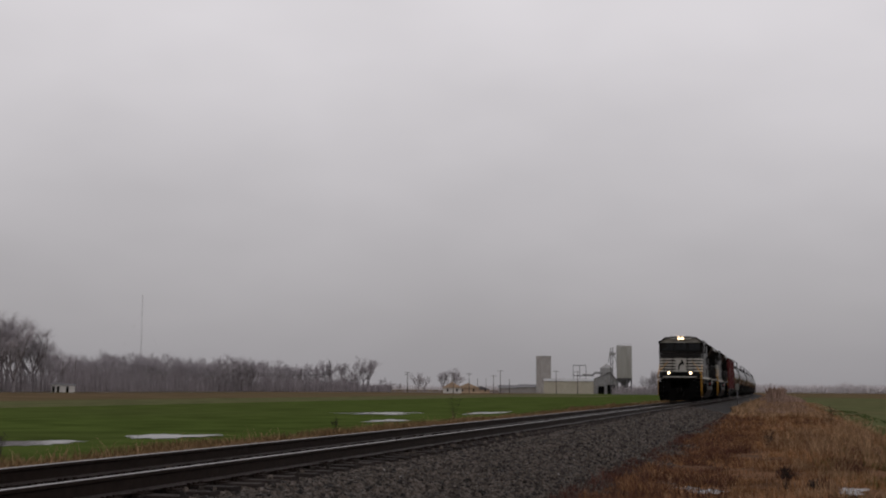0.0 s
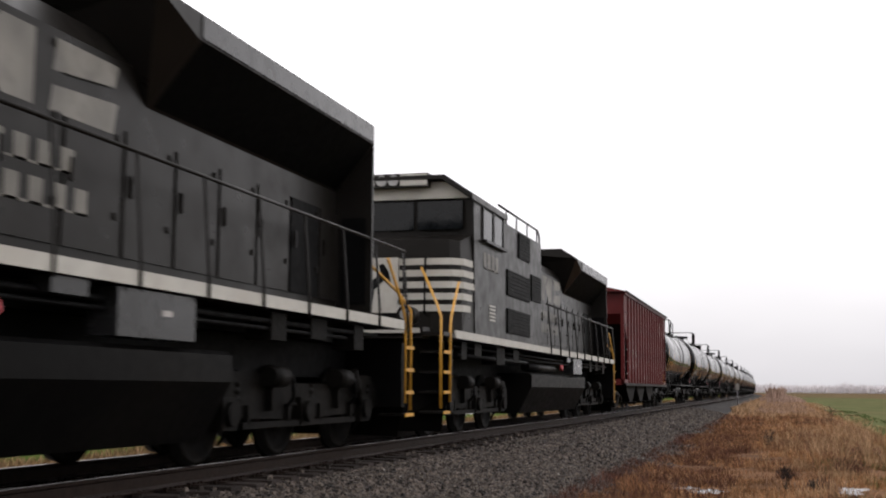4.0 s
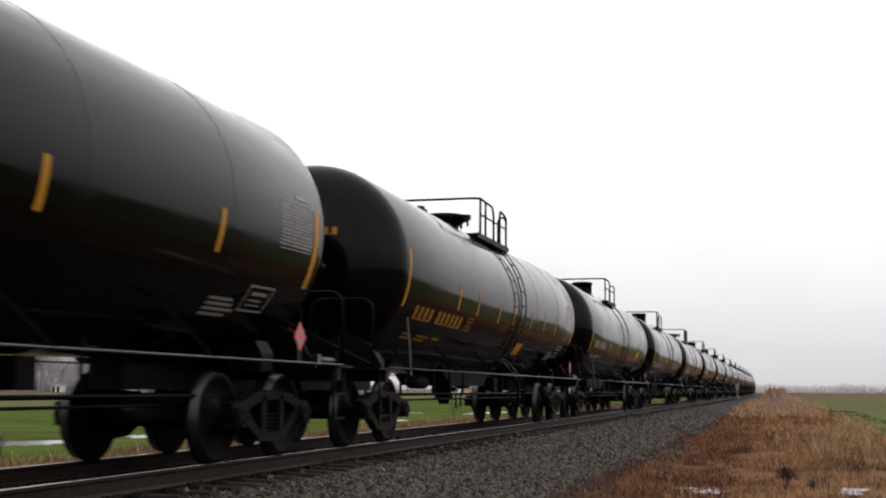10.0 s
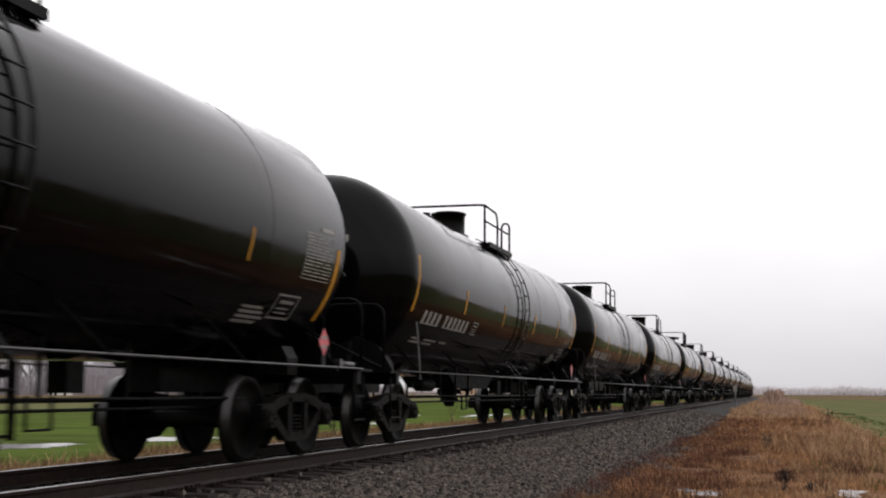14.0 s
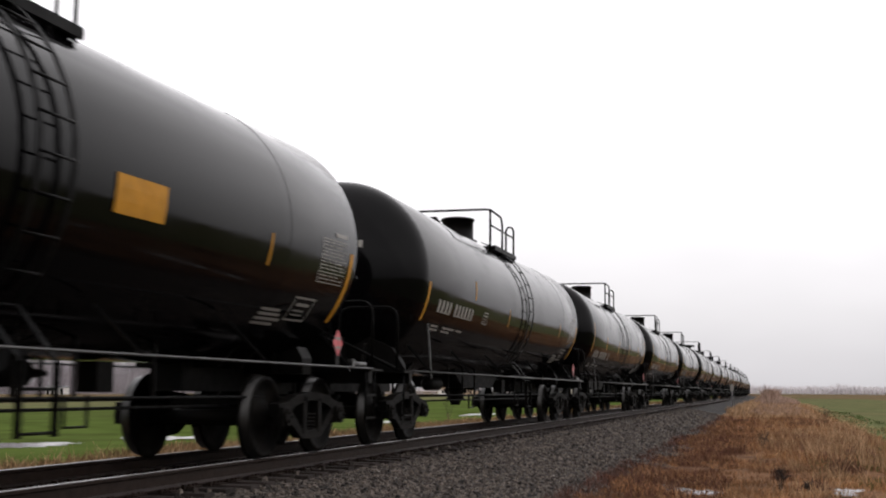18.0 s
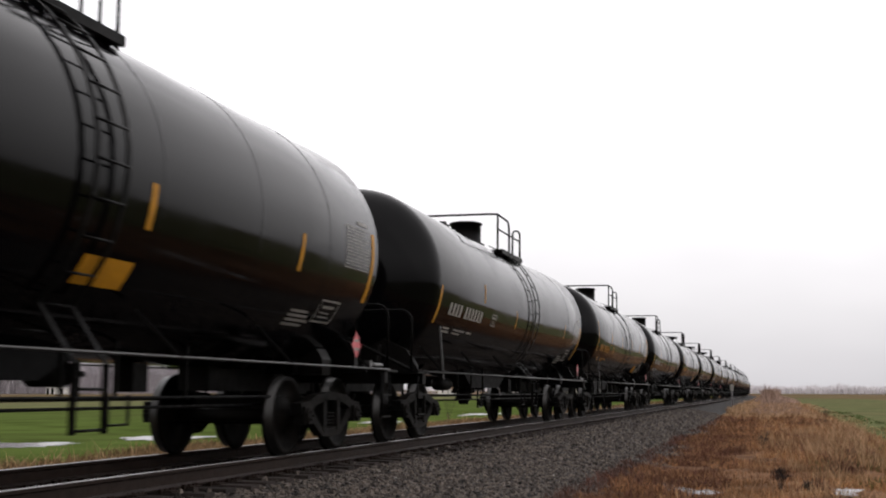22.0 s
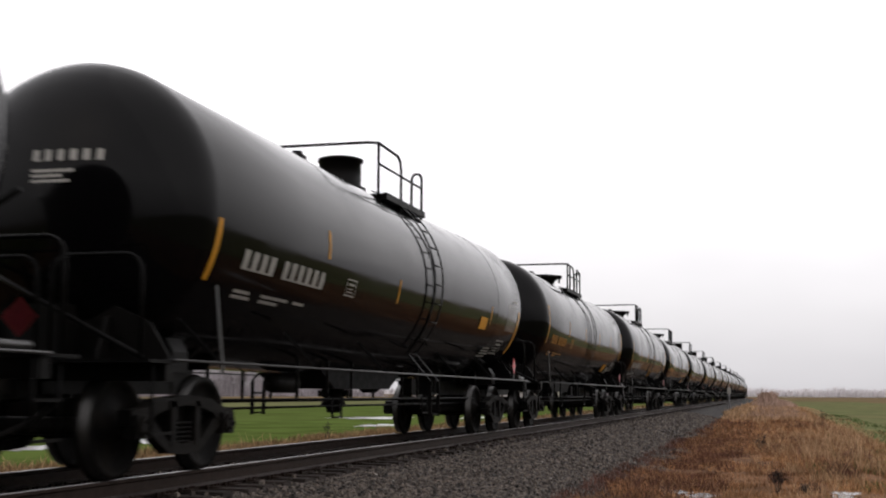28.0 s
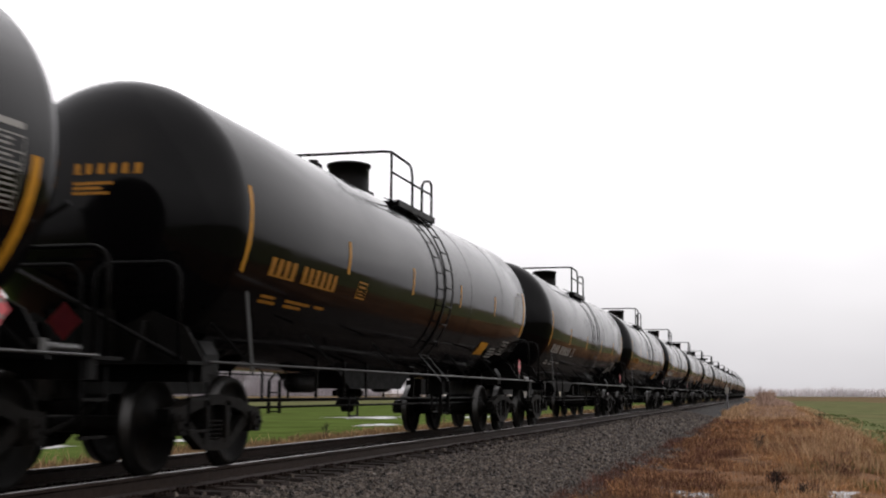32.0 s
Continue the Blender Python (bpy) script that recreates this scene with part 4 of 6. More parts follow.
S4, S6, S2 = (2.4, 5.0), (1.5, 3.6, 5.6), (5.2,)
W5 = (-4.2, -1.4, 1.5, 3.6, 5.6)
STYLES = {
    "white": ((M_WHITE, False, S4, "", "plain", 0, "low"), "black tank car with white stencils and a tall valve housing"),
    "long": ((M_WHITE, False, S6, "", "long", -.5, "low"), "long black tank car with white stencils and a tall valve housing"),
    "plate": ((M_WHITE, False, S2, "plate", "plain", 0, "low"), "black tank car with white stencils and a yellow plate"),
    "wide": ((M_WHITE, True, W5, "plate", "wide", 0, "low"), "large black tank car with white stencils and welded seams"),
    "yellow": ((M_YELLOWTXT, False, S4, "rear_plate", "plain", 0, "yellow"), "black tank car with yellow stencils and a tall valve housing"),
    "yellow_low": ((M_YELLOWTXT, True, S4, "many", "plain", 0, "low"), "black tank car with yellow stencils and many stripes"),
    "name": ((M_WHITE, False, S2, "name", "plain", 0, "high"), "black tank car with large white lettering and a yellow panel"),
    "patches": ((M_YELLOWTXT, True, S2, "patches", "plain", -.55, "yellow"), "black tank car with small yellow plates along its side"),
    "forward": ((M_WHITE, True, S2, "", "plain", -.55, "low"), "black tank car with white stencils and a long top walkway"),
    "yellow_long": ((M_YELLOWTXT, True, S2, "rear_plate", "plain", -.4, "yellow"), "black tank car with yellow stencils and a long top walkway"),
    "white_back": ((M_WHITE, False, S2, "", "plain", .33, "low"), "black tank car with white stencils and a ladder set back"),
    "white_forward": ((M_WHITE, False, S2, "", "plain", -.3, "low"), "black tank car with white stencils and a round valve housing"),
    "high": ((M_WHITE, False, S2, "", "plain", 0, "high"), "black tank car with white stencils and an orange end stripe"),
    "high_plate": ((M_WHITE, False, S2, "rear_plate", "plain", 0, "high"), "black tank car with a yellow plate near its rear end"),
}
ORDER = ("yellow wide long wide white yellow_low high_plate white forward high white white plate patches name high white white_back white_forward wide high yellow high yellow_long "
         "forward wide white high_plate yellow_long wide yellow_long high yellow white").split()
# how far each car's front seam lies behind even spacing
SHIFTED = (.08, -.13, -.21, .41, .34, .33, .2, .15, .08, .13, -.12, -.05, 0, .04, -.09, -.14, -.3, -.18, -.04, -.07, -.09, -.02, -.1, -.09, -.13, -.06, -.04, -.02, -.01, -.09, -.05, -.01, .08, .05)


def make_tank_cars():
    made = {}
    for k in range(54):
        style = ORDER[k] if k < len(ORDER) else ("white", "plate", "high", "wide", "yellow")[k % 5]
        if style in made:
            car = copy_thing(made[style], pose(0, 0, 0))
        else:
            car = made[style] = tank_car(*STYLES[style])
        TRAIN.append((car, SHAPES[STYLES[style][0][4]]["hl"] + PITCH * k + (SHIFTED[k] if k < len(SHIFTED) else 0)))


make_tank_cars()


def hopper_car():
    car = thing("hopper_car", "oxide-red ribbed covered hopper car with white stencils", "hopper car")
    h, w, z0, z1, yr = 7.8, 1.53, 1.06, 4.2, 6.51
    bm = B()  # inner box with its sloping end sheets
    prism(bm, [(-h + .2, 3.45), (-h + .2, z1), (h - .2, z1), (h - .2, 3.45), (h - 3.0, z0), (-h + 3.0, z0)], -w + .1, w - .1)
    part("body", bm, M_HOPPER, car, "oxide-red steel body with sloped ends", .01)
    bm = B()
    prism(bm, [(-w - .07, z1 + .01), (-1.0, z1 + .15), (1.0, z1 + .15), (w + .07, z1 + .01)], -h - .06, h + .06, "Y")
    roof = part("roof", bm, M_HOPPER, car, "low roof with a dark overhanging edge")
    bm = B()
    span(bm, (-.45, -h + .4, z1 + .16), (.45, h - .4, z1 + .2))
    part("running_board", bm, M_FRAME, roof)
    for side in (-1, 1):
        bm = B()
        span(bm, (min(side * (w + .05), side * (w + .085)), -h - .07, z1 - .01), (max(side * (w + .05), side * (w + .085)), h + .07, z1 + .035))
        part("roof_edge", bm, M_FRAME, roof)
        bm = B()  # side sheet, cut away under the sloping ends
        prism(bm, [(-h, 3.46), (-h, z1), (h, z1), (h, 3.46), (yr, 2.46), (yr, z0), (-yr, z0), (-yr, 2.46)], min(side * (w - .06), side * (w - .09)), max(side * (w - .06), side * (w - .09)))
        part("side_sheet", bm, M_HOPPER, car, "faded oxide-red side sheet")
        # black strips along the laps paint in the shadow line of each edge
        for z, e in ((2.435, yr), (4.02, h)):
            bm = B()
            span(bm, (min(side * (w - .07), side * (w - .054)), -e, z), (max(side * (w - .07), side * (w - .054)), e, z + .014))
            part("lap_seam", bm, M_FRAME, car)
        bm = B()
        span(bm, (min(side * (w - .1), side * (w + .03)), -h, z0 - .09), (max(side * (w - .1), side * (w + .03)), h, z0))
        part("side_sill", bm, M_FRAME, car)
        bm = B()
        span(bm, (min(side * (w - .08), side * (w + .03)), -h, z1 - .09), (max(side * (w - .08), side * (w + .03)), h, z1))
        part("top_chord", bm, M_HOPPER, car)
    rib = B()
    prism(rib, [(w - .07, -.10), (w + .005, -.08), (w + .005, .08), (w - .07, .10)], z0, z1 - .09, "Z")
    rib = mesh_of("rib", rib, M_HOPPER)
    for side in (0, math.pi):
        for i in range(15):
            o = part("rib", rib, None, car, "oxide-red pressed rib")
            o.rotation_euler, o.location = (0, 0, side), (0, -yr + i * 2 * yr / 14, 0)
    for sg in (-1, 1):
        for x in (-1.45, 1.45):
            bm = B()
            beam(bm, (x, sg * (h - .05), z0 - .08), (x, sg * (h - .05), z1), .12, .1)
            part("corner_post", bm, M_HOPPER, car, soften=.01)
        bm = B()  # near-black sheet behind the posts, the recess's shade put into its colour
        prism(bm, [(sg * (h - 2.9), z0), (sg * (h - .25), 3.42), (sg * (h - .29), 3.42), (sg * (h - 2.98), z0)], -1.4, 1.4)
        part("slope_sheet", bm, M_DARK, car, "sloped end sheet, coloured near-black for its shade")
        for x in (-.75, .75):
            bm = B()
            beam(bm, (x, sg * (h - .12), z0 - .08), (x, sg * (h - .12), 3.5), .09, .09)
            part("end_post", bm, M_HOPPER, car)
        bm = B()
        span(bm, (-1.5, min(sg * h, sg * (yr + .05)), z0 - .08), (1.5, max(sg * h, sg * (yr + .05)), z0 + .12))
        part("end_sill", bm, M_HOPPER, car, soften=.01)
        bm = B()
        for x in (1.12, 1.42):
            rod(bm, (-x, sg * (h + .06), z0), (-x, sg * (h + .06), 3.9), .016, 6)
        for k in range(9):
            z = z0 + .15 + k * .36
            rod(bm, (-1.12, sg * (h + .06), z), (-1.42, sg * (h + .06), z), .014, 6)
        part("end_ladder", bm, M_HOPPER, car)
        for k in range(6):
            for x in (w + .02, -w - .02):
                bm = B()
                z = z0 + .32 + k * .42
                rod(bm, (x, sg * (h - .62), z), (x, sg * (h - .03), z), .013, 6)
                part("grab_iron", bm, M_WORN, car, "worn grey grab iron")
        bm = B()
        quad(bm, [(-.95, sg * (h - .19), 3.85), (-.45, sg * (h - .19), 3.85), (-.45, sg * (h - .19), 3.97), (-.95, sg * (h - .19), 3.97)])
        part("end_stencil", bm, M_STENCIL, car, "end number as a plain bar")
        add_coupler(car, sg * 8.05, sg)
        add_truck(car, sg * 6.6)
        bm = B()
        span(bm, (-.22, min(sg * 5.2, sg * 8.3), .8), (.22, max(sg * 5.2, sg * 8.3), 1.1))
        part("sill", bm, M_FRAME, car)
    for y in (-3.4, 0, 3.4):
        bm = B()
        prism(bm, [(y - 1.65, z0 - .02), (y + 1.65, z0 - .02), (y + .4, .38), (y - .4, .38)], -1.2, 1.2)
        hp = part("hopper_bay", bm, M_TRUCK, car, "dark discharge hopper", .01)
        bm = B()
        span(bm, (-1.25, y - .45, .30), (1.25, y + .45, .37))
        rod(bm, (1.2, y - .2, .34), (1.42, y - .2, .34), .05, 8)
        part("outlet_gate", bm, M_TRUCK, hp)

    def flat(bm, y0, y1, a, b, x=w - .052):
        quad(bm, [(x, y0, a), (x, y1, a), (x, y1, b), (x, y0, b)])

    def stencil(*bars):
        bm = B()
        for q in bars:
            flat(bm, *q)
        bmesh.ops.remove_doubles(bm, verts=bm.verts, dist=.001)
        part("stencil", bm, M_STENCIL, car, "white stencilled writing as a plain bar")
    # car marks beside the front end, one bar a word
    for y in (-5.44, -4.52):
        for z, hh in ((2.02, .27), (1.6, .29)):
            stencil(*[(y + k * .15, y + k * .15 + .12, z, z + hh) for k in range(4)], (y, y + .57, z + hh * .42, z + hh * .58))
        stencil((y + .02, y + .44, 1.42, 1.47))
        stencil((y + .05, y + .36, 1.3, 1.36))
    for y, z, wd in ((-6.28, 1.62, .42), (-6.28, 1.54, .4), (-6.28, 1.30, .36), (-6.28, 1.22, .36), (-1.62, 1.33, .62), (-1.62, 1.25, .6), (.12, 1.33, .55), (.12, 1.26, .5),
                     (-.78, 1.92, .62), (-.6, 1.82, .26), (-.76, 1.72, .55), (-.66, 1.52, .36), (-.76, 1.44, .5), (-.84, 1.35, .72), (-.78, 1.26, .56),
                     (3.98, 1.44, .5), (3.98, 1.35, .5), (3.98, 1.26, .5), (5.7, 1.70, .5), (5.7, 1.62, .5), (5.7, 1.53, .42), (5.8, 1.38, .25), (5.78, 1.31, .3), (5.8, 1.16, .28)):
        stencil((y, y + wd, z, z + .036))
    stencil((4.8, 5.38, 1.66, 1.69), (4.8, 5.38, 1.38, 1.40), (4.8, 5.38, 1.28, 1.31), (4.8, 4.83, 1.28, 1.69), (5.35, 5.38, 1.28, 1.69), (4.93, 5.0, 1.45, 1.62), (5.06, 5.1, 1.44, 1.62), (5.16, 5.26, 1.46, 1.61))
    bm = B()  # round emblem: a plain disc parted by a cross
    ey, ez, er = 5.15, 3.50, .36
    for q in range(4):
        sy, sz = (1, -1, -1, 1)[q], (1, 1, -1, -1)[q]
        pts = [(w - .050, ey + sy * .022, ez + sz * .022)]
        for k in range(9):
            a = q * math.pi / 2 + .07 + k * (math.pi / 2 - .14) / 8
            pts.append((w - .050, ey + er * .86 * math.cos(a), ez + er * .86 * math.sin(a)))
        quad(bm, pts)
    for k in range(32):
        a, b = k * math.pi / 16, (k + 1) * math.pi / 16
        quad(bm, [(w - .050, ey + r * math.cos(c), ez + r * math.sin(c)) for r, c in ((er * .92, a), (er, a), (er, b), (er * .92, b))])
    part("round_emblem", bm, M_STENCIL, car, "plain white disc with a cross")
    for y in (-6.38, -3.6, -1.76, 1.02, 3.82, 6.40):
        bm = B()
        flat(bm, y, y + .15, 1.08, 1.56, w - .05 if y < 6 else w + .008)
        part("reflector_stripe", bm, M_YELLOW, car, "orange reflective stripe")
    return car


def loco_truck(loco, y):
    bm = B()
    prism(bm, [(-2.75, .78), (-2.5, .98), (-1.3, .98), (-1.0, .86), (1.0, .86), (1.3, .98), (2.5, .98), (2.75, .78), (2.75, .55), (2.35, .50), (2.3, .62), (1.9, .62), (1.85, .48), (.35, .45), (.3, .6), (-.3, .6), (-.35, .45), (-1.85, .48), (-1.9, .62), (-2.3, .62), (-2.35, .50), (-2.75, .55)], .98, 1.12)
    prism(bm, [(-2.75, .78), (-2.5, .98), (2.5, .98), (2.75, .78), (2.75, .55), (-2.75, .55)], -1.12, -.98)
    for yy in (-1.05, 1.05):
        beam(bm, (-1, yy, .75), (1, yy, .75), .3, .25)
    t = part("truck", bm, M_TRUCK, loco, "grimy six-wheel locomotive truck", .015)
    t.location = (0, y, 0)
    for a in (-2.1, 0, 2.1):
        ax = part("axle", AXLE, None, t)
        ax.location = (0, a, .533)
        for side in (-1, 1):
            wl = part("wheel", LOCOWHEEL, None, t)
            wl.location, wl.rotation_euler = (side * .753, a, .533), (0, 0, 0 if side > 0 else math.pi)
            wl["turns"] = .533
        for side in (-1, 1):
            bm = B()
            box(bm, (side * 1.12, a, .533), (.12, .36, .34))
            rod(bm, (side * 1.16, a, .533), (side * 1.24, a, .533), .13, 14)
            part("journal_box", bm, M_TRUCK, t, soften=.01)
            for dy in (-.27, .27):
                bm = B()
                lathe(bm, [(.60 + .02 * k, .075 if k % 4 < 2 else .055) for k in range(14)], "Z", (side * 1.08, a + dy, 0), 10)
                part("spring", bm, M_TRUCK, t)
    for side in (-1, 1):
        for a in (-1.05, 1.05):
            bm = B()
            rod(bm, (side * 1.2, a - .2, .93), (side * 1.2, a + .25, .93), .12, 12)
            beam(bm, (side * 1.15, a, .55), (side * 1.15, a, .9), .1, .06)
            part("brake_cylinder", bm, M_TRUCK, t)
            bm = B()
            pipe(bm, [(side * 1.18, a + .3, 1.02), (side * 1.26, a + .42, .9), (side * 1.24, a + .5, .7), (side * 1.1, a + .55, .55)], .022, 6)
            part("air_hose", bm, M_DARK, t)
        for a in (-2.1, 2.1):
            bm = B()
            rod(bm, (side * 1.2, a - .5, 1.05), (side * 1.2, a - .28, .6), .05, 10)
            rod(bm, (side * 1.2, a - .42, .9), (side * 1.2, a - .34, .74), .07, 10)
            part("damper", bm, M_TRUCK, t)
            bm = B()
            pipe(bm, [(side * .95, a + .62, 1.0), (side * .95, a + .6, .5), (side * .8, a + .5, .18)], .025, 6)
            part("sand_pipe", bm, M_DARK, t)
        bm = B()
        beam(bm, (side * 1.14, -1.75, .40), (side * 1.14, 1.75, .40), .05, .07)
        for a in (-1.6, -.5, .5, 1.6):
            beam(bm, (side * 1.14, a, .40), (side * 1.14, a, .62), .05, .06)
        part("brake_rigging", bm, M_TRUCK, t)


def locomotive(label):
    """A six-axle road diesel, its cab towards -Y."""
    lo = thing("locomotive", label, "locomotive", "locomotives of the train")
    W = 1.53
    bm = B()
    span(bm, (-1.5, -10.3, 1.655), (1.5, 10.05, 1.72))
    part("underframe", bm, M_LOCO, lo, "black frame with walkways", .02)
    bm = B()
    prism(bm, [(-.65, .95), (.65, .95), (.65, 1.42), (.85, 1.42), (.85, 1.65), (-.85, 1.65), (-.85, 1.42), (-.65, 1.42)], -9.9, 9.9, "Y")
    part("centre_sill", bm, M_DARK, lo, "dark centre sill and pipework")
    for side in (-1, 1):
        bm = B()
        span(bm, (min(side * 1.5, side * 1.535), -9.65, 1.64), (max(side * 1.5, side * 1.535), 9.75, 1.77))
        part("sill_stripe", bm, M_LOCOWHITE, lo, "grimy white side sill")
    # nose: a wide block with rounded corners and a sloped top
    NF, N = -9.15, 1.455
    bm = B()
    foot = [(-N, NF + .2), (-N + .16, NF + .05), (-N + .5, NF), (N - .5, NF), (N - .16, NF + .05), (N, NF + .2), (W, -8.2), (-W, -8.2)]
    lowv, topv = [bm.verts.new((x, y, 1.72)) for x, y in foot], [bm.verts.new((x, y + (.06 if y < -8.5 else 0), z)) for (x, y), z in zip(foot, (3.34, 3.37, 3.38, 3.38, 3.37, 3.34, 3.58, 3.58))]
    bm.faces.new(lowv)
    bm.faces.new(topv)
    for i in range(8):
        bm.faces.new((lowv[i], lowv[(i + 1) % 8], topv[(i + 1) % 8], topv[i]))
    for v in topv:  # shoulders taper in
        if v.co.y < -8.5:
            v.co.x *= .955
    nose = part("nose", bm, M_LOCO, lo, "black short hood nose", .05)
    for x0, x1 in ((-1.12, -.86), (-.56, -.44), (.48, .60), (.86, 1.12)):  # upright grab irons across the stripes
        bm = B()
        pipe(bm, [(x0, NF - .01, 2.05), (x0, NF - .09, 2.12), (x0, NF - .06, 3.0), (x0, NF + .04, 3.06)], .018, 6)
        part("nose_grab_iron", bm, M_DARK, nose)
    bm = B()
    span(bm, (-.42, NF - .022, 1.8), (.46, NF + .02, 2.08))
    part("nose_door_sill", bm, M_DARK, nose)
    for k in range(5):
        z = 2.12 + k * .2
        bm = B()
        path = [(-W - .004, NF + .95), (-N - .012, NF + .2), (-N + .15, NF + .038), (-N + .5, NF - .012), (N - .5, NF - .012), (N - .15, NF + .038), (N + .012, NF + .2), (N + .012 + (.06 if k > 1 else .04), NF + .55 + .09 * k)]
        for p, q in zip(path, path[1:]):
            o = [.06 * (h - 1.72) / 1.6 for h in (z, z + .115)]
            quad(bm, [(p[0], p[1] + o[0], z), (q[0], q[1] + o[0], z), (q[0], q[1] + o[1], z + .115), (p[0], p[1] + o[1], z + .115)])
        part("white_stripe", bm, M_LOCOWHITE, nose, "white nose stripe")
    bm = B()  # plain emblem panel and a dark leaping shape on it
    span(bm, (-.32, NF - .03, 2.1), (.36, NF + .06, 3.05))
    emb = part("emblem_panel", bm, M_LOCOWHITE, nose)
    bm = B()
    prism(bm, [(-.16, 2.2), (-.1, 2.2), (-.06, 2.5), (.12, 2.66), (.2, 2.58), (.24, 2.64), (.2, 2.8), (.1, 2.95), (.02, 2.92), (.06, 2.78), (-.1, 2.66), (-.18, 2.45)], NF - .042, NF - .03, "Y")
    part("emblem", bm, M_DARK, emb, "plain dark emblem shape")
    # cab
    bm = B()
    prof = [(-W, 1.72), (-W, 4.18), (-1.05, 4.5), (1.05, 4.5), (W, 4.18), (W, 1.72)]
    a = [bm.verts.new((x, -8.35 if z < 3.6 else -8.5 + (.12 if z > 4.3 else 0), z)) for x, z in prof]
    b = [bm.verts.new((x, -5.95, z)) for x, z in prof]
    bm.faces.new(a)
    bm.faces.new(b[::-1])
    for i in range(6):
        bm.faces.new((a[i], a[(i + 1) % 6], b[(i + 1) % 6], b[i]))
    cab = part("cab", bm, M_LOCO, lo, "black wide crew cab", .025)
    bm = B()
    prism(bm, [(-W - .04, 4.10), (-W - .04, 4.2), (-1.06, 4.55), (1.06, 4.55), (W + .04, 4.2), (W + .04, 4.10), (1.0, 4.48), (-1.0, 4.48)], -8.75, -5.9, "Y")
    part("cab_roof", bm, M_LOCO, cab, "sloped cab roof", .01)
    bm = B()
    prism(bm, [(-1.45, 4.16), (1.45, 4.16), (1.02, 4.46), (-1.02, 4.46)], -8.53, -8.46, "Y")
    part("forehead", bm, M_LOCOWHITE, cab, "pale band above the windshield")
    for x0, x1 in ((-1.32, -.5), (.5, 1.32), (-.42, .42)):
        bm = B()
        span(bm, (x0, -8.475, 3.62), (x1, -8.44, 4.12))
        part("windshield", bm, M_GLASS, cab, "dark windshield pane", .01)
    for side in (-1, 1):
        for y0, y1 in ((-7.85, -7.05), (-6.98, -6.2)):
            bm = B()
            span(bm, (min(side * W, side * (W + .012)), y0, 3.52), (max(side * W, side * (W + .012)), y1, 4.05))
            sw = part("side_window", bm, M_GLASS, cab, "cab side window")
            bm = B()
            for q in ((y0 - .03, y0 + .02), (y1 - .02, y1 + .03)):
                span(bm, (min(side * W, side * (W + .03)), q[0], 3.48), (max(side * W, side * (W + .03)), q[1], 4.09))
            span(bm, (min(side * W, side * (W + .10)), y0 - .03, 3.44), (max(side * W, side * (W + .10)), y1 + .03, 3.49))
            part("window_frame", bm, M_LOCO, sw)
        bm = B()
        def flank(b, y0, y1, a, c, x=side * (W + .006)):
            quad(b, [(x, y0, a), (x, y1, a), (x, y1, c), (x, y0, c)])
        word(bm, -7.75, 2.98, .30, (4,), put=flank, w=.24, gap=.08)
        part("cab_number", bm, M_FADED, cab, "white cab number as plain bars")
        bm = B()
        for k in range(5):
            span(bm, (min(side * W, side * (W + .015)), -7.3, 2.06 + k * .065), (max(side * W, side * (W + .015)), -6.85, 2.09 + k * .065))
        part("louvre_panel", bm, M_LOCOWHITE, cab)
    bm = B()
    span(bm, (-.75, -8.72, 4.36), (.75, -8.3, 4.60))
    hb = part("headlight_box", bm, M_LOCO, cab, "headlight and number board casing", .02)
    for x0, x1 in ((-.74, -.24), (.24, .74)):
        bm = B()
        span(bm, (x0, -8.732, 4.38), (x1, -8.718, 4.585))
        part("number_board", bm, M_LOCOWHITE, hb, "pale number board")
    for x in (-.11, .11):
        bm = B()
        rod(bm, (x, -8.70, 4.48), (x, -8.745, 4.48), .1, 16)
        part("headlight", bm, M_LAMP, hb, "glowing headlight")
    for x in (-.74, .74):
        bm = B()
        rod(bm, (x, -9.95, 2.02), (x, -9.6, 2.02), .15, 14)
        dl = part("ditch_light_casing", bm, M_LOCO, lo)
        bm = B()
        rod(bm, (x, -9.98, 2.02), (x, -9.94, 2.02), .085, 16)
        part("ditch_light", bm, M_LAMP, dl, "glowing ditch light")
    # front pilot, anticlimber, plough, steps
    bm = B()
    span(bm, (-1.15, -10.3, 1.62), (1.15, -9.9, 1.80))
    part("anticlimber", bm, M_LOCO, lo, soften=.02)
    bm = B()
    span(bm, (-1.1, -10.32, 1.70), (1.1, -10.3, 1.78))
    part("anticlimber_stripe", bm, M_LOCOWHITE, lo)
    for sg in (-1, 1):
        bm = B()
        prism(bm, [(-1.5, .55), (1.5, .55), (1.5, 1.45), (-1.5, 1.45)], min(sg * 9.75, sg * 9.9), max(sg * 9.75, sg * 9.9), "Y")
        part("pilot", bm, M_FRAME, lo, soften=.02)
        bm = B()
        e = sg * 9.9
        lowp = [(-1.38, e + sg * .05), (-.5, e + sg * .5), (.5, e + sg * .5), (1.38, e + sg * .05)]
        vb, vt = [bm.verts.new((x, y, .13)) for x, y in lowp], [bm.verts.new((x * 1.06, e + sg * .12 + (y - e) * .5, .72)) for x, y in lowp]
        for i in range(3):
            bm.faces.new((vb[i], vb[i + 1], vt[i + 1], vt[i]))
        bmesh.ops.solidify(bm, geom=bm.faces[:], thickness=.03)
        part("snow_plough", bm, M_TRUCK, lo, "grey steel plough")
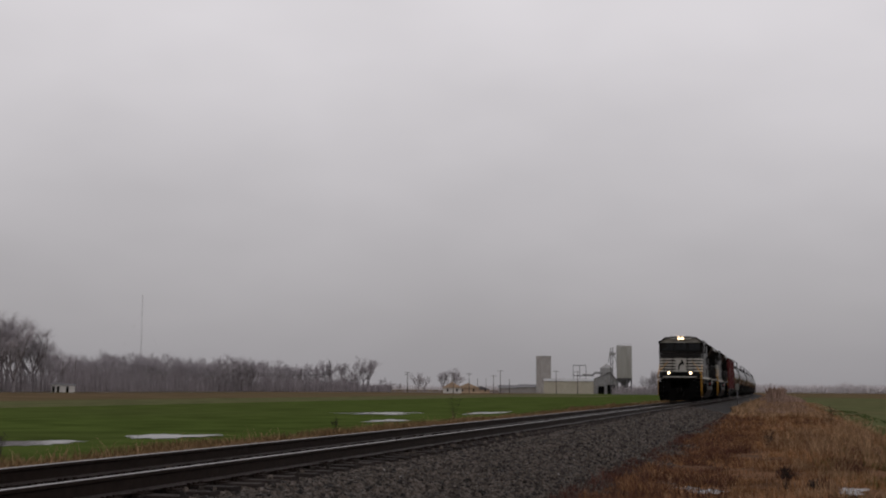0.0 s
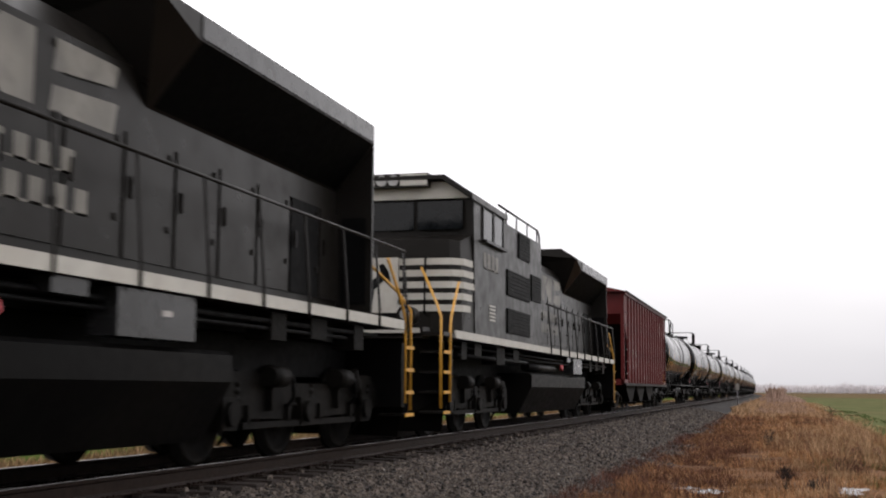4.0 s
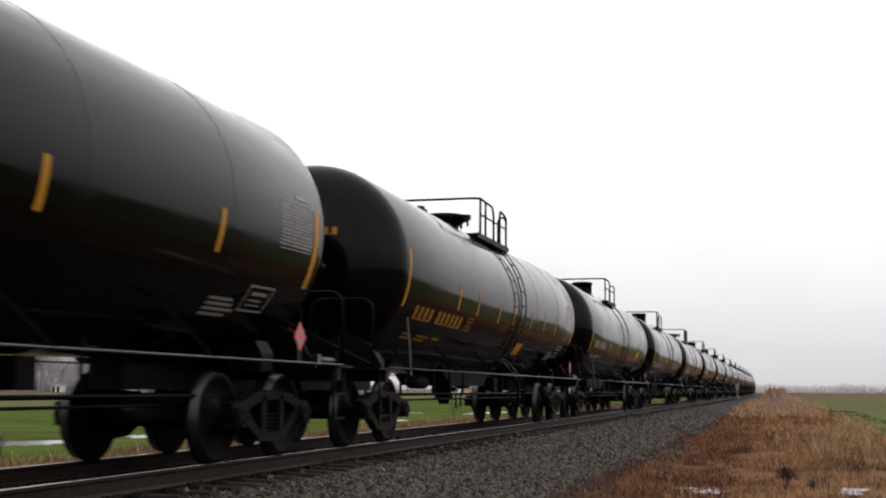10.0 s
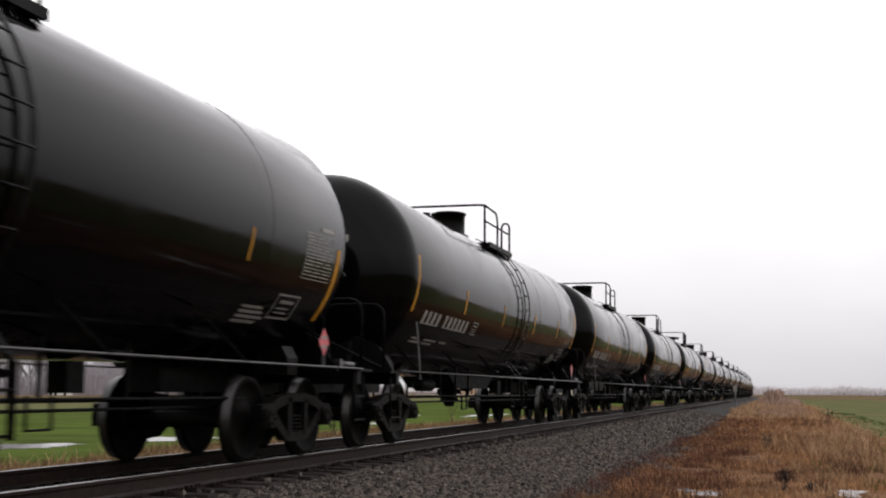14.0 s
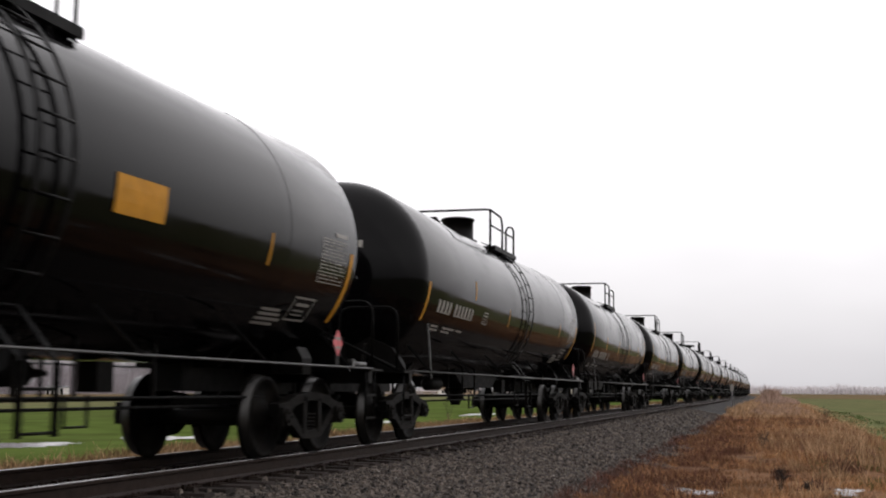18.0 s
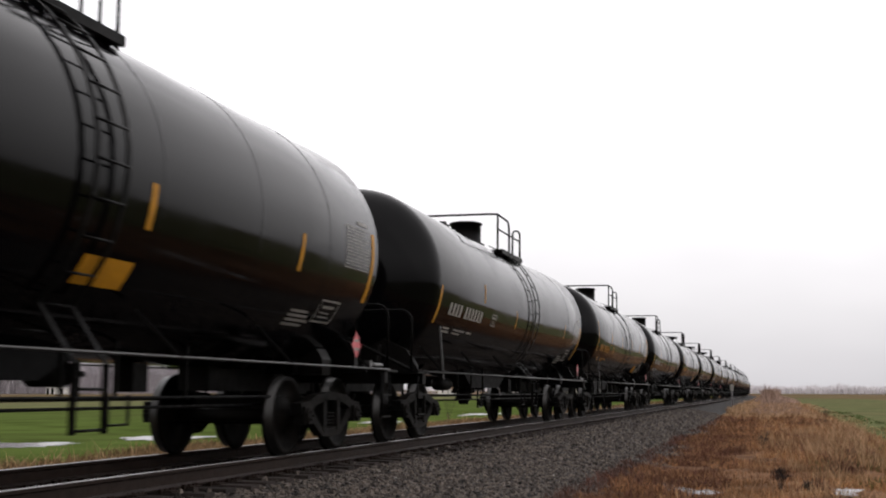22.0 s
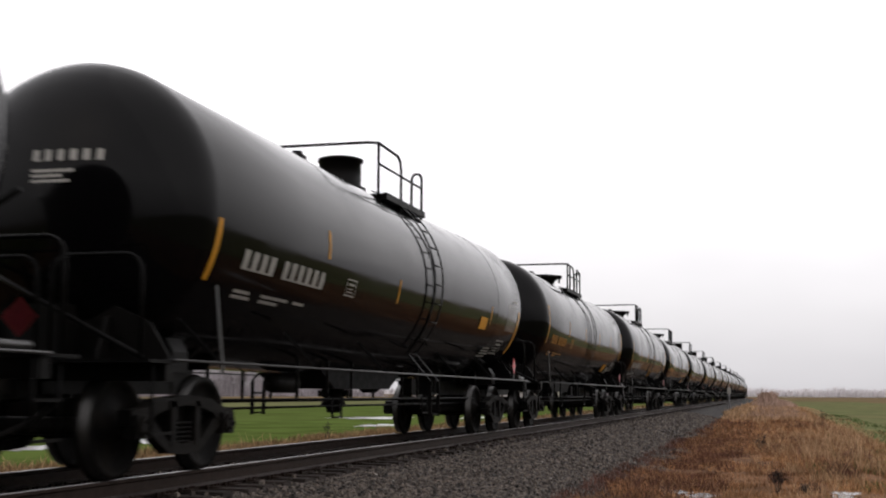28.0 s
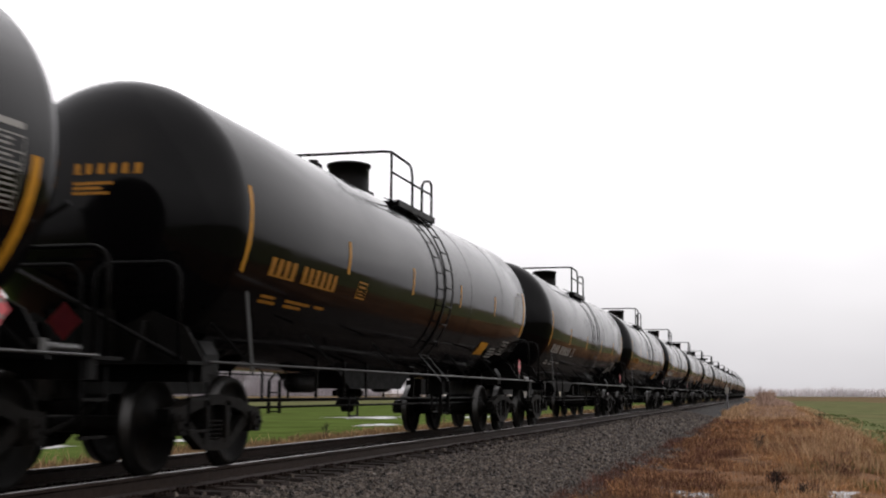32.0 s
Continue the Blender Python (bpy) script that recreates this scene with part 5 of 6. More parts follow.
        for side in (-1, 1):
            for k in range(4):
                z = .42 + k * .32
                bm = B()
                span(bm, (min(side * 1.1, side * 1.5), min(sg * 9.92, sg * 10.3), z), (max(side * 1.1, side * 1.5), max(sg * 9.92, sg * 10.3), z + .035))
                part("step", bm, M_LOCO, lo)
                bm = B()
                span(bm, (min(side * 1.5, side * 1.512), min(sg * 9.92, sg * 10.3), z - .01), (max(side * 1.5, side * 1.512), max(sg * 9.92, sg * 10.3), z + .04))
                part("step_edge", bm, M_SAFETY, lo, "yellow step edge")
            x = side * 1.5
            for pts in ([(x * .97, sg * 10.3, .5), (x * .97, sg * 10.3, 1.95), (x * .88, sg * 10.1, 2.2), (x * .55, sg * 9.3, 2.85)], [(x, sg * 9.9, .6), (x, sg * 9.9, 1.8), (x * .99, sg * 9.78, 2.0), (x * .97, sg * 9.2, 2.6)]):
                bm = B()
                pipe(bm, pts, .023, 8)
                part("grab_rail", bm, M_SAFETY, lo, "yellow grab rail")
        add_coupler(lo, sg * 10.2, sg)
    # electrical cabinet and hoods behind the cab
    bm = B()
    span(bm, (-1.42, -5.95, 1.72), (1.42, -2.0, 4.12))
    cabn = part("equipment_cabinet", bm, M_LOCO, lo, "wide black equipment cabinet", .03)
    for side in (-1, 1):
        for y0, y1, z0, z1 in ((-5.65, -3.4, 2.68, 3.2), (-5.65, -3.4, 1.92, 2.42), (-3.2, -2.15, 2.75, 3.32), (-4.55, -3.4, 3.55, 4.08)):
            bm = B()
            x = side * 1.42
            span(bm, (min(x, x + side * .03), y0, z0), (max(x, x + side * .03), y1, z1))
            g = part("grille", bm, M_DARK, cabn, "dark intake grille", .008)
            bm = B()
            n = max(4, int((z1 - z0) / .07))
            for i in range(n):
                z = z0 + (z1 - z0) * (i + .5) / n
                span(bm, (min(x + side * .03, x + side * .042), y0 + .03, z - .008), (max(x + side * .03, x + side * .042), y1 - .03, z + .008))
            part("slat", bm, M_DARK, g)
        bm = B()
        pipe(bm, [(side * 1.38, -5.9, 4.42), (side * 1.38, -2.2, 4.42), (side * 1.38, -2.0, 4.3), (side * 1.38, -1.98, 3.75)], .022, 8)
        for y in (-5.5, -4.5, -3.4, -2.3):
            rod(bm, (side * 1.38, y, 4.1), (side * 1.38, y, 4.42), .016, 6)
        part("roof_rail", bm, M_LOCO, lo, "roof handrail")
    bm = B()
    prism(bm, [(-1.0, 1.72), (1.0, 1.72), (1.0, 3.72), (.82, 3.98), (-.82, 3.98), (-1.0, 3.72)], -2.0, 8.9, "Y")
    hood = part("long_hood", bm, M_LOCO, lo, "black engine hood with doors", .02)
    for side in (-1, 1):
        for i in range(11):
            y0 = -1.9 + i * .96
            bm = B()
            x = side * 1.0
            span(bm, (min(x, x + side * .022), y0 + .04, 1.95), (max(x, x + side * .022), y0 + .92, 3.55 if i < 4 else 3.1))
            d = part("hood_door", bm, M_DARK if i == 9 else M_LOCO, hood, "hinged engine door", .006)
            bm = B()
            box(bm, (x + side * .035, y0 + .14, 2.6), (.03, .04, .2))
            box(bm, (x + side * .03, y0 + .85, 2.3), (.03, .06, .06))
            box(bm, (x + side * .03, y0 + .85, 3.0), (.03, .06, .06))
            part("latch", bm, M_LOCO, d)
        bm = B()  # large faded lettering on the hood side
        def on_hood(b, y0, y1, a, c, x=side * 1.026):
            quad(b, [(x, y0, a), (x, y1, a), (x, y1, c), (x, y0, c)])
        for poly in ([(.2, 3.02), (.55, 3.02), (.55, 3.4), (.95, 3.64), (.2, 3.64)], [(.62, 3.36), (1.1, 3.02), (1.5, 3.02), (1.5, 3.64), (1.06, 3.64)],
                     [(1.75, 3.36), (2.7, 3.44), (2.76, 3.64), (1.8, 3.64)], [(1.72, 3.02), (2.7, 3.02), (2.76, 3.3), (1.76, 3.24)]):
            quad(bm, [(side * 1.026, y, z) for y, z in poly])
        word(bm, .0, 2.55, .21, (7,), put=on_hood, w=.22, gap=.1)
        word(bm, -.1, 2.23, .22, (8,), put=on_hood, w=.22, gap=.1)
        part("hood_lettering", bm, M_FADED, hood, "faded white lettering as plain bars")
        bm = B()  # walkway handrail
        x = side * 1.47
        pipe(bm, [(x, -1.6, 2.78), (x, 9.9, 2.78)], .02, 8)
        for i in range(10):
            pipe(bm, [(side * 1.55, -1.4 + i * 1.25, 1.6), (side * 1.55, -1.4 + i * 1.25, 1.8), (x, -1.4 + i * 1.25, 2.78)], .018, 6)
        part("walkway_handrail", bm, M_LOCO, lo)
    # radiator section with its flared wings
    bm = B()
    prism(bm, [(-1.0, 3.40), (-1.52, 4.03), (-1.52, 4.28), (-1.1, 4.55), (1.1, 4.55), (1.52, 4.28), (1.52, 4.03), (1.0, 3.40)], 3.3, 8.36, "Y")
    for v in bm.verts:  # raked front
        if v.co.y < 4 and v.co.z > 4.2:
            v.co.y = 2.5
    rad = part("radiator_housing", bm, M_LOCO, lo, "flared black radiator housing", .02)
    bm = B()
    span(bm, (-1.5, 8.365, 1.73), (1.5, 8.42, 4.26))
    rear = part("rear_cabinet", bm, M_LOCO, lo, "full-width black cabinet closing the hood", .02)
    for side in (-1, 1):
        bm = B()
        x = side * 1.52
        span(bm, (min(x, x + side * .015), 3.36, 4.05), (max(x, x + side * .015), 8.3, 4.26))
        part("radiator_screen", bm, M_BOX, rad, "dark grey radiator screen")
        bm = B()
        quad(bm, [(side * 1.03, 3.38, 3.425), (side * 1.03, 8.28, 3.425), (side * 1.52, 8.28, 4.02), (side * 1.52, 3.38, 4.02)])
        bmesh.ops.solidify(bm, geom=bm.faces[:], thickness=.02)
        part("radiator_intake", bm, M_DARK, rad, "black intake mesh under the wing")
        bm = B()
        span(bm, (min(side * 1.08, side * 1.42), 8.35, 1.9), (max(side * 1.08, side * 1.42), 8.365, 3.05))
        part("cabinet_door", bm, M_DARK, rear, "dark cabinet opening")
    for y in (3.6, 5.5, 7.4):
        bm = B()
        lathe(bm, [(4.5, .78), (4.58, .78), (4.6, .7), (4.56, .65), (4.56, .01)], "Z", (0, y, 0), 24)
        part("cooling_fan", bm, M_LOCO, rad)
    bm = B()
    span(bm, (-.28, -.6, 3.95), (.28, .5, 4.3))
    part("exhaust_stack", bm, M_LOCO, lo, soften=.03)
    bm = B()
    prism(bm, [(-1.42, 1.12), (-1.42, .86), (-1.12, .28), (1.12, .28), (1.42, .86), (1.42, 1.12), (1.36, 1.16), (-1.36, 1.16)], -3.1, 4.4, "Y")
    part("fuel_tank", bm, M_FRAME, lo, "large dark grey fuel tank", .05)
    for side in (-1, 1):
        bm = B()
        rod(bm, (side * 1.25, -3.0, 1.3), (side * 1.25, .3, 1.3), .1, 12)
        part("air_reservoir", bm, M_FRAME, lo)
        bm = B()
        span(bm, (min(side * 1.2, side * 1.48), 2.12, 1.22), (max(side * 1.2, side * 1.48), 3.48, 1.62))
        bb = part("battery_box", bm, M_BOX, lo, "dark grey battery box", .02)
        bm = B()
        span(bm, (min(side * 1.48, side * 1.484), 2.86, 1.42), (max(side * 1.48, side * 1.484), 3.04, 1.47))
        part("box_label", bm, M_STENCIL, bb, "small white label")
        bm = B()
        span(bm, (min(side * 1.3, side * 1.48), 1.18, 1.50), (max(side * 1.3, side * 1.48), 1.68, 1.63))
        part("junction_box", bm, M_BOX, lo, soften=.01)
        bm = B()
        rod(bm, (side * 1.4, .53, 1.35), (side * 1.48, .53, 1.35), .065, 14)
        part("fuel_filler", bm, M_RED, lo, "red filler cap")
    for side in (-1, 1):  # pipes and small boxes hung below the walkway
        for z, y0, y1, r in ((1.52, -9.3, 9.0, .03), (1.44, -6.4, 7.8, .022), (1.38, -9.0, -3.4, .04)):
            bm = B()
            rod(bm, (side * 1.36, y0, z), (side * 1.36, y1, z), r, 8)
            part("air_pipe", bm, M_DARK, lo)
        for y, w, h in ((-8.6, .35, .3), (-7.6, .5, .22), (-5.9, .4, .34), (-4.6, .55, .26), (5.6, .4, .3), (6.8, .5, .24), (8.2, .35, .32)):
            bm = B()
            span(bm, (min(side * 1.1, side * 1.4), y - w / 2, 1.62 - h), (max(side * 1.1, side * 1.4), y + w / 2, 1.62))
            part("equipment_box", bm, M_TRUCK, lo, soften=.02)
    for ob in lo.children_recursive:  # the cab end stands 0.3 m further out
        if ob.data.users == 1:
            for v in ob.data.vertices:
                if v.co.y < -5.9:
                    v.co.y -= .3
        elif ob.name.startswith("coupler") and ob.location.y < 0:
            ob.location.y -= .3
    loco_truck(lo, -7.0)
    loco_truck(lo, 7.0)
    return lo


lead = locomotive("black and white diesel freight locomotive with lit headlights")
second = copy_thing(lead, pose(0, 0, 0))
tagged(second, "black and white diesel freight locomotive coupled behind the first")
for ob in second.children_recursive:  # only the leading engine shows its lights
    if ob.name.startswith(("headlight.", "ditch_light.")):
        ob.data = ob.data.copy()
        ob.data.materials[0] = M_STEEL
TRAIN.append((lead, -52.9))
TRAIN.append((second, -30.35))
TRAIN.append((hopper_car(), -9.9))


# ---- fields, trees and farm in the distance ----
def far(bearing, d, z=-1.2):
    """The place d metres from the camera, bearing degrees to the left of the track; local x is to the right, y away."""
    a = radians(bearing)
    return pose(EYE[0] - d * math.sin(a), d * math.cos(a), z, 0, 0, bearing)


def make_puddles():
    rnd = random.Random(8)
    # the one at -186 stands in for a pale strip along the wood's foot
    for u, s, ru, rs, lift in ((-17.4, 34.5, 1.9, 2.3, .03), (-15.6, 41.0, 1.5, 1.9, .03), (-22.3, 87, 2.5, 3.6, .03), (-15.0, 66, 1.1, 2.6, .03), (-15.4, 92, .9, 5, .03), (-186, 330, 3.5, 75, .06),
                               *[w + (.02,) for w in WET]):
        bm = B()
        n = 44
        z = height(u, s) + lift
        pts = []
        for i in range(n):
            a = 2 * math.pi * i / n
            k = 1 + .75 * noise.noise((2 * math.cos(a) + u, 2 * math.sin(a) + s, 1)) + rnd.uniform(-.2, .16)
            pts.append((u + ru * k * math.cos(a), s + rs * k * math.sin(a), z))
        quad(bm, pts)
        solo("puddle", bm, M_WATER, "shallow rain puddle lying on the ground" if u > 0 else "shallow rain puddle lying in the green field", "puddle", "puddles")


make_puddles()


def grow(rnd, tall, spread):
    """A bare tree: the trunk and limbs as tapered rods, the crown as thin twigs."""
    wood, twig = B(), []

    def limb(p, d, ln, r, level):
        q = p + d * ln * .5 + Vector((rnd.uniform(-1, 1), rnd.uniform(-1, 1), 0)) * ln * .05
        e = q + (d + Vector((rnd.uniform(-.2, .2), rnd.uniform(-.2, .2), .12))).normalized() * ln * .5
        if level < 4:
            rod(wood, p, q, r, 6 if level < 2 else 4, r * .8, False)
            rod(wood, q, e, r * .8, 6 if level < 2 else 4, r * .55, False)
        else:
            twig.append((p, e))
            return
        for k in range((6, 3, 3, 4)[level]):
            a, t = rnd.uniform(0, 6.28), rnd.uniform(.3, .75) * spread
            side = Vector((math.cos(a), math.sin(a), 0))
            nd = (d * (1 - t * .45) + side * t * 1.25 + Vector((0, 0, .10))).normalized()
            start = p + (e - p) * rnd.uniform(.38, 1.0) if k else e
            limb(start, nd, ln * (rnd.uniform(.75, 1.05) if level == 0 else rnd.uniform(.5, .8)), r * .52, level + 1)
    limb(Vector((0, 0, -.3)), Vector((rnd.uniform(-.06, .06), rnd.uniform(-.06, .06), 1)).normalized(), tall * .30, tall * .018, 0)
    verts, faces = [], []
    for p, e in twig:
        for _ in range(24):
            a = p + (e - p) * rnd.uniform(0, .7)
            b = a + ((e - p).normalized() + Vector((rnd.uniform(-1, 1), rnd.uniform(-1, 1), rnd.uniform(-.5, .8)))).normalized() * tall * rnd.uniform(.05, .13)
            w = Vector((rnd.uniform(-1, 1), rnd.uniform(-1, 1), .2)).normalized() * tall * .0006
            k = len(verts)
            verts += [a - w, a + w, b]
            faces.append((k, k + 1, k + 2))
    k = tall / max(v.z for v in verts)  # to its full height
    for v in wood.verts:
        v.co *= k
    me = bpy.data.meshes.new("crown")
    me.from_pydata([tuple(v * k) for v in verts], [], faces)
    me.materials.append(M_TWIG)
    return mesh_of("trunk", wood, M_BARK), me


def make_trees():
    rnd = random.Random(40)
    kinds = [grow(rnd, 20, s) for s in (.75, .9, .65, 1.0, .8, .7)]
    first = []
    for wood, crown in kinds:
        t = thing("tree", "bare deciduous tree at the edge of the field, its colours paled for haze", "tree", "trees of the far wood")
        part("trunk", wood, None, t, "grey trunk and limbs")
        part("crown", crown, None, t, "twigs paled for distance haze")
        first.append(t)
    # bearing, distance and height along the wood's edge
    edge = [(36.5, 395, 24), (35.2, 400, 23.5), (34.6, 410, 22), (33.5, 430, 16), (32.2, 470, 13.5), (31, 480, 16.5), (30, 500, 16), (28.5, 520, 15.5), (26.5, 540, 16), (24.8, 570, 15.5), (24, 590, 17),
            (23, 620, 15), (22.3, 640, 14.5), (21, 650, 16.5), (20, 650, 15.5), (19.2, 650, 19), (18.7, 655, 15), (18.2, 660, 7)]
    places = []
    for (b0, d0, h0), (b1, d1, h1) in zip(edge, edge[1:]):
        n = max(1, int(round((b0 - b1) / (.26 if b1 > 20.5 else .4))))
        for i in range(n):
            f = (i + rnd.uniform(0, .8)) / n
            places.append((b0 + (b1 - b0) * f, d0 + (d1 - d0) * f + rnd.uniform(-12, 25), (h0 + (h1 - h0) * f) * rnd.uniform(.82, 1.04)))
            if 21 < b1 < 33:
                places.append((b0 + (b1 - b0) * f + rnd.uniform(-.2, .2), d0 + (d1 - d0) * f + rnd.uniform(30, 70), (h0 + (h1 - h0) * f) * rnd.uniform(.75, 1.0)))
    places += [(16.7, 560, 9.5), (16.4, 575, 8), (15.5, 600, 11.5), (15.2, 600, 12), (14.9, 605, 11), (5.9, 560, 9), (5.5, 560, 11), (5.2, 570, 10), (5.7, 575, 9), (18.0, 690, 6), (17.6, 690, 5)]
    used = set()
    for i, (b, d, h) in enumerate(places):
        k = rnd.randrange(len(kinds))
        m = far(b, d) @ Matrix.Rotation(rnd.uniform(0, 6.28), 4, "Z") @ Matrix.Scale(h / 20 * 1.12, 4)
        if k in used:
            t = copy_thing(first[k], pose(0, 0, 0))
        else:
            t = first[k]
            used.add(k)
        t.location, t.rotation_euler, t.scale = m.translation, m.to_euler(), m.to_scale()


make_trees()


def make_brush():
    """Undergrowth along the wood and the hazy far woods to the right, of many thin stems."""
    rnd = random.Random(77)
    stems = []

    def strip(b0, b1, d0, d1, h, n, w, fade=1.0):
        for _ in range(n):
            f = rnd.random()
            m = far(b0 + (b1 - b0) * f, d0 + (d1 - d0) * f + rnd.uniform(-20, 40)).translation
            stems.append((m.x, m.y, -1.3, h * (.18 + .82 * rnd.random() ** fade) * (.7 + .5 * abs(noise.noise((f * 40, 1, 1)))), w))
    strip(37, 33, 395, 430, 14, 4200, .04, 1.8)
    strip(33, 24, 430, 590, 15.5, 15000, .045, 1.5)
    strip(24, 19.5, 590, 660, 13, 8500, .055, 1.5)
    strip(19.5, 18, 650, 660, 6.5, 1500, .13)
    strip(18, 12, 640, 640, 2.6, 900, .12)
    strip(7.6, 4.4, 560, 560, 7.0, 3000, .05, 1.4)
    scatter("brush", M_BRUSH, "dense grey leafless undergrowth below the trees", "brush", stems, blade_of(rnd, .35), 3)
    stems = []
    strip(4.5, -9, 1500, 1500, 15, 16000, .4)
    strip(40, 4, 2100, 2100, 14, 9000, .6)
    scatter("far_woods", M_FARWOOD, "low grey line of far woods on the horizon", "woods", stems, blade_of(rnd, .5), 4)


make_brush()


def pole(b, d, h, arms=1):
    p = thing("utility_pole", "weathered wooden utility pole standing in the field", "utility pole", "utility poles", at=far(b, d, -1.25))
    bm = B()
    rod(bm, (0, 0, -.3), (0, 0, h), .17, 10, .11)
    part("pole", bm, M_POLE, p)
    for k in range(arms):
        bm = B()
        z = h - .4 - k * .9
        box(bm, (0, 0, z), (2.4, .12, .14))
        a = part("crossarm", bm, M_POLE, p, soften=.01)
        for x in (-1.1, -.6, .6, 1.1):
            bm = B()
            rod(bm, (x, 0, z + .07), (x, 0, z + .28), .05, 8)
            part("insulator", bm, M_STEEL, a)


for spec in ((17.22, 540, 9.5, 2), (15.05, 540, 9.2, 1), (14.3, 520, 8.8, 1), (13.9, 620, 7.5, 0), (13.5, 620, 7.5, 0), (13.15, 600, 9.0, 1), (12.83, 520, 10.2, 1), (12.4, 620, 7.5, 0), (10.2, 520, 10.2, 1), (9.2, 520, 10.0, 1), (33.0, 440, 10.2, 0), (32.45, 440, 10.5, 0)):
    pole(*spec)


def cladding(th, x0, x1, y, z0, z1, mat, step=1.0, along="x"):
    """A wall sheet with its raised seams."""
    bm = B()
    span(bm, (x0, y, z0), (x1, y + .15, z1))
    w = part("wall", bm, mat, th)
    bm = B()
    n = int((x1 - x0) / step)
    for i in range(n + 1):
        x = x0 + (x1 - x0) * i / n
        span(bm, (x - .06, y - .06, z0), (x + .06, y - .002, z1))
    part("seam", bm, mat, w)
    return w


def make_farm():
    # concrete tower
    t = thing("storage_tower", "plain square grey concrete storage tower", "tower", at=far(10.79, 620) @ pose(0, 0, 0, 0, 0, 28))
    bm = B()
    span(bm, (-2.8, -2.8, -.5), (2.8, 2.8, 18.6))
    part("shaft", bm, M_CONCRETE, t, soften=.1)
    bm = B()
    span(bm, (-2.9, -2.9, 18.6), (2.9, 2.9, 19.0))
    part("cap", bm, M_CONCRETE, t)
    for x in (-1.2, .2):
        bm = B()
        span(bm, (x, -2.84, 4.2), (x + .7, -2.78, 6.2))
        part("opening", bm, M_DARK, t)
    # cream shed
    s = thing("metal_shed", "long cream metal shed with a low roof", "shed", at=far(9.62, 600))
    cladding(s, -12, 12, -6, -.3, 6.1, M_CREAM, 3.4)
    bm = B()
    span(bm, (-12, -5.8, -.3), (12, 6, 6.0))
    part("body", bm, M_CREAM, s)
    bm = B()
    prism(bm, [(-6.4, 6.1), (0, 7.4), (6.3, 6.1), (0, 7.15)], -12.3, 12.3)
    part("roof", bm, M_STEEL, s, "pale sheet roof")
    # long low roofs
    for b, d, w, h in ((12.15, 640, 17, 4.2), (11.35, 630, 13, 4.6), (12.5, 660, 9, 3.4)):
        g = thing("low_barn", "long low barn with a dark sheet roof", "barn", "barns beside the farm", at=far(b, d))
        bm = B()
        span(bm, (-w / 2, -5, -.3), (w / 2, 5, h - 1.4))
        part("body", bm, M_CONCRETE, g)
        bm = B()
        prism(bm, [(-5.6, h - 1.6), (0, h), (5.6, h - 1.6), (0, h - .25)], -w / 2 - .4, w / 2 + .4)
        part("roof", bm, M_DARKROOF, g)
    # gabled mill building
    g = thing("mill_building", "dark gabled mill building beside the silos", "building", at=far(8.1, 615))
    bm = B()
    prism(bm, [(-8.5, -.3), (8.5, -.3), (8.5, 6.0), (4.5, 10.5), (-8.5, 5.2)], -5, 5, "Y")
    part("body", bm, M_STEEL, g)
    bm = B()
    prism(bm, [(-9.0, 5.0), (4.5, 10.6), (9.0, 5.6), (9.0, 5.9), (4.5, 11.0), (-9.0, 5.3)], -5.4, 5.4, "Y")
    part("roof", bm, M_DARKROOF, g)
    for x0, x1, z1 in ((-1.5, 1.5, 3.8), (3.0, 7.0, 4.6)):
        bm = B()
        span(bm, (x0, -5.1, 0), (x1, -4.98, z1))
        part("doorway", bm, M_DARK, g)
    # round bin with a cone top
    g = thing("grain_bin", "round pale steel grain bin with a cone roof", "grain bin", at=far(7.85, 630))
    bm = B()
    lathe(bm, [(-.3, 3.3), (13.3, 3.3)], "Z", (0, 0, 0), 24)
    part("wall", bm, M_STEEL, g)
    bm = B()
    lathe(bm, [(13.2, 3.45), (15.2, .5), (15.6, .3), (15.6, .01)], "Z", (0, 0, 0), 24)
    part("roof", bm, M_STEEL, g)
    # hopper silo on legs
    g = thing("hopper_silo", "tall pale steel silo standing on legs", "silo", at=far(7.02, 600))
    bm = B()
    lathe(bm, [(7.6, 3.75), (23.2, 3.75), (23.6, 3.6), (23.8, .01)], "Z", (0, 0, 0), 28)
    part("shell", bm, M_SILO, g, "streaked grey silo shell")
    bm = B()
    lathe(bm, [(7.6, 3.7), (3.2, .5), (2.6, .5)], "Z", (0, 0, 0), 24)
    part("cone", bm, M_DARKROOF, g)
    for i in range(8):
        bm = B()
        a = i * math.pi / 4 + .3
        rod(bm, (3.6 * math.cos(a), 3.6 * math.sin(a), -.3), (3.6 * math.cos(a), 3.6 * math.sin(a), 7.8), .22, 8)
        part("leg", bm, M_DARKROOF, g)
    for z in (3.4, 7.5):
        bm = B()
        lathe(bm, [(z, 3.55), (z, 3.85), (z + .3, 3.85), (z + .3, 3.55)], "Z", (0, 0, 0), 24)
        part("ring_beam", bm, M_DARKROOF, g)
    bm = B()
    for i in range(12):
        a = i * math.pi / 6
        rod(bm, (3.5 * math.cos(a), 3.5 * math.sin(a), 23.5), (3.5 * math.cos(a), 3.5 * math.sin(a), 24.5), .05, 5)
    part("top_railing", bm, M_DARKROOF, g)
    # bucket elevator with its spouts
    g = thing("bucket_elevator", "slender grain elevator leg with slanted spouts", "grain elevator", at=far(7.6, 600))
    bm = B()
    for x in (-.5, .5):
        beam(bm, (x, 0, -.3), (x, 0, 22.8), .35, .35)
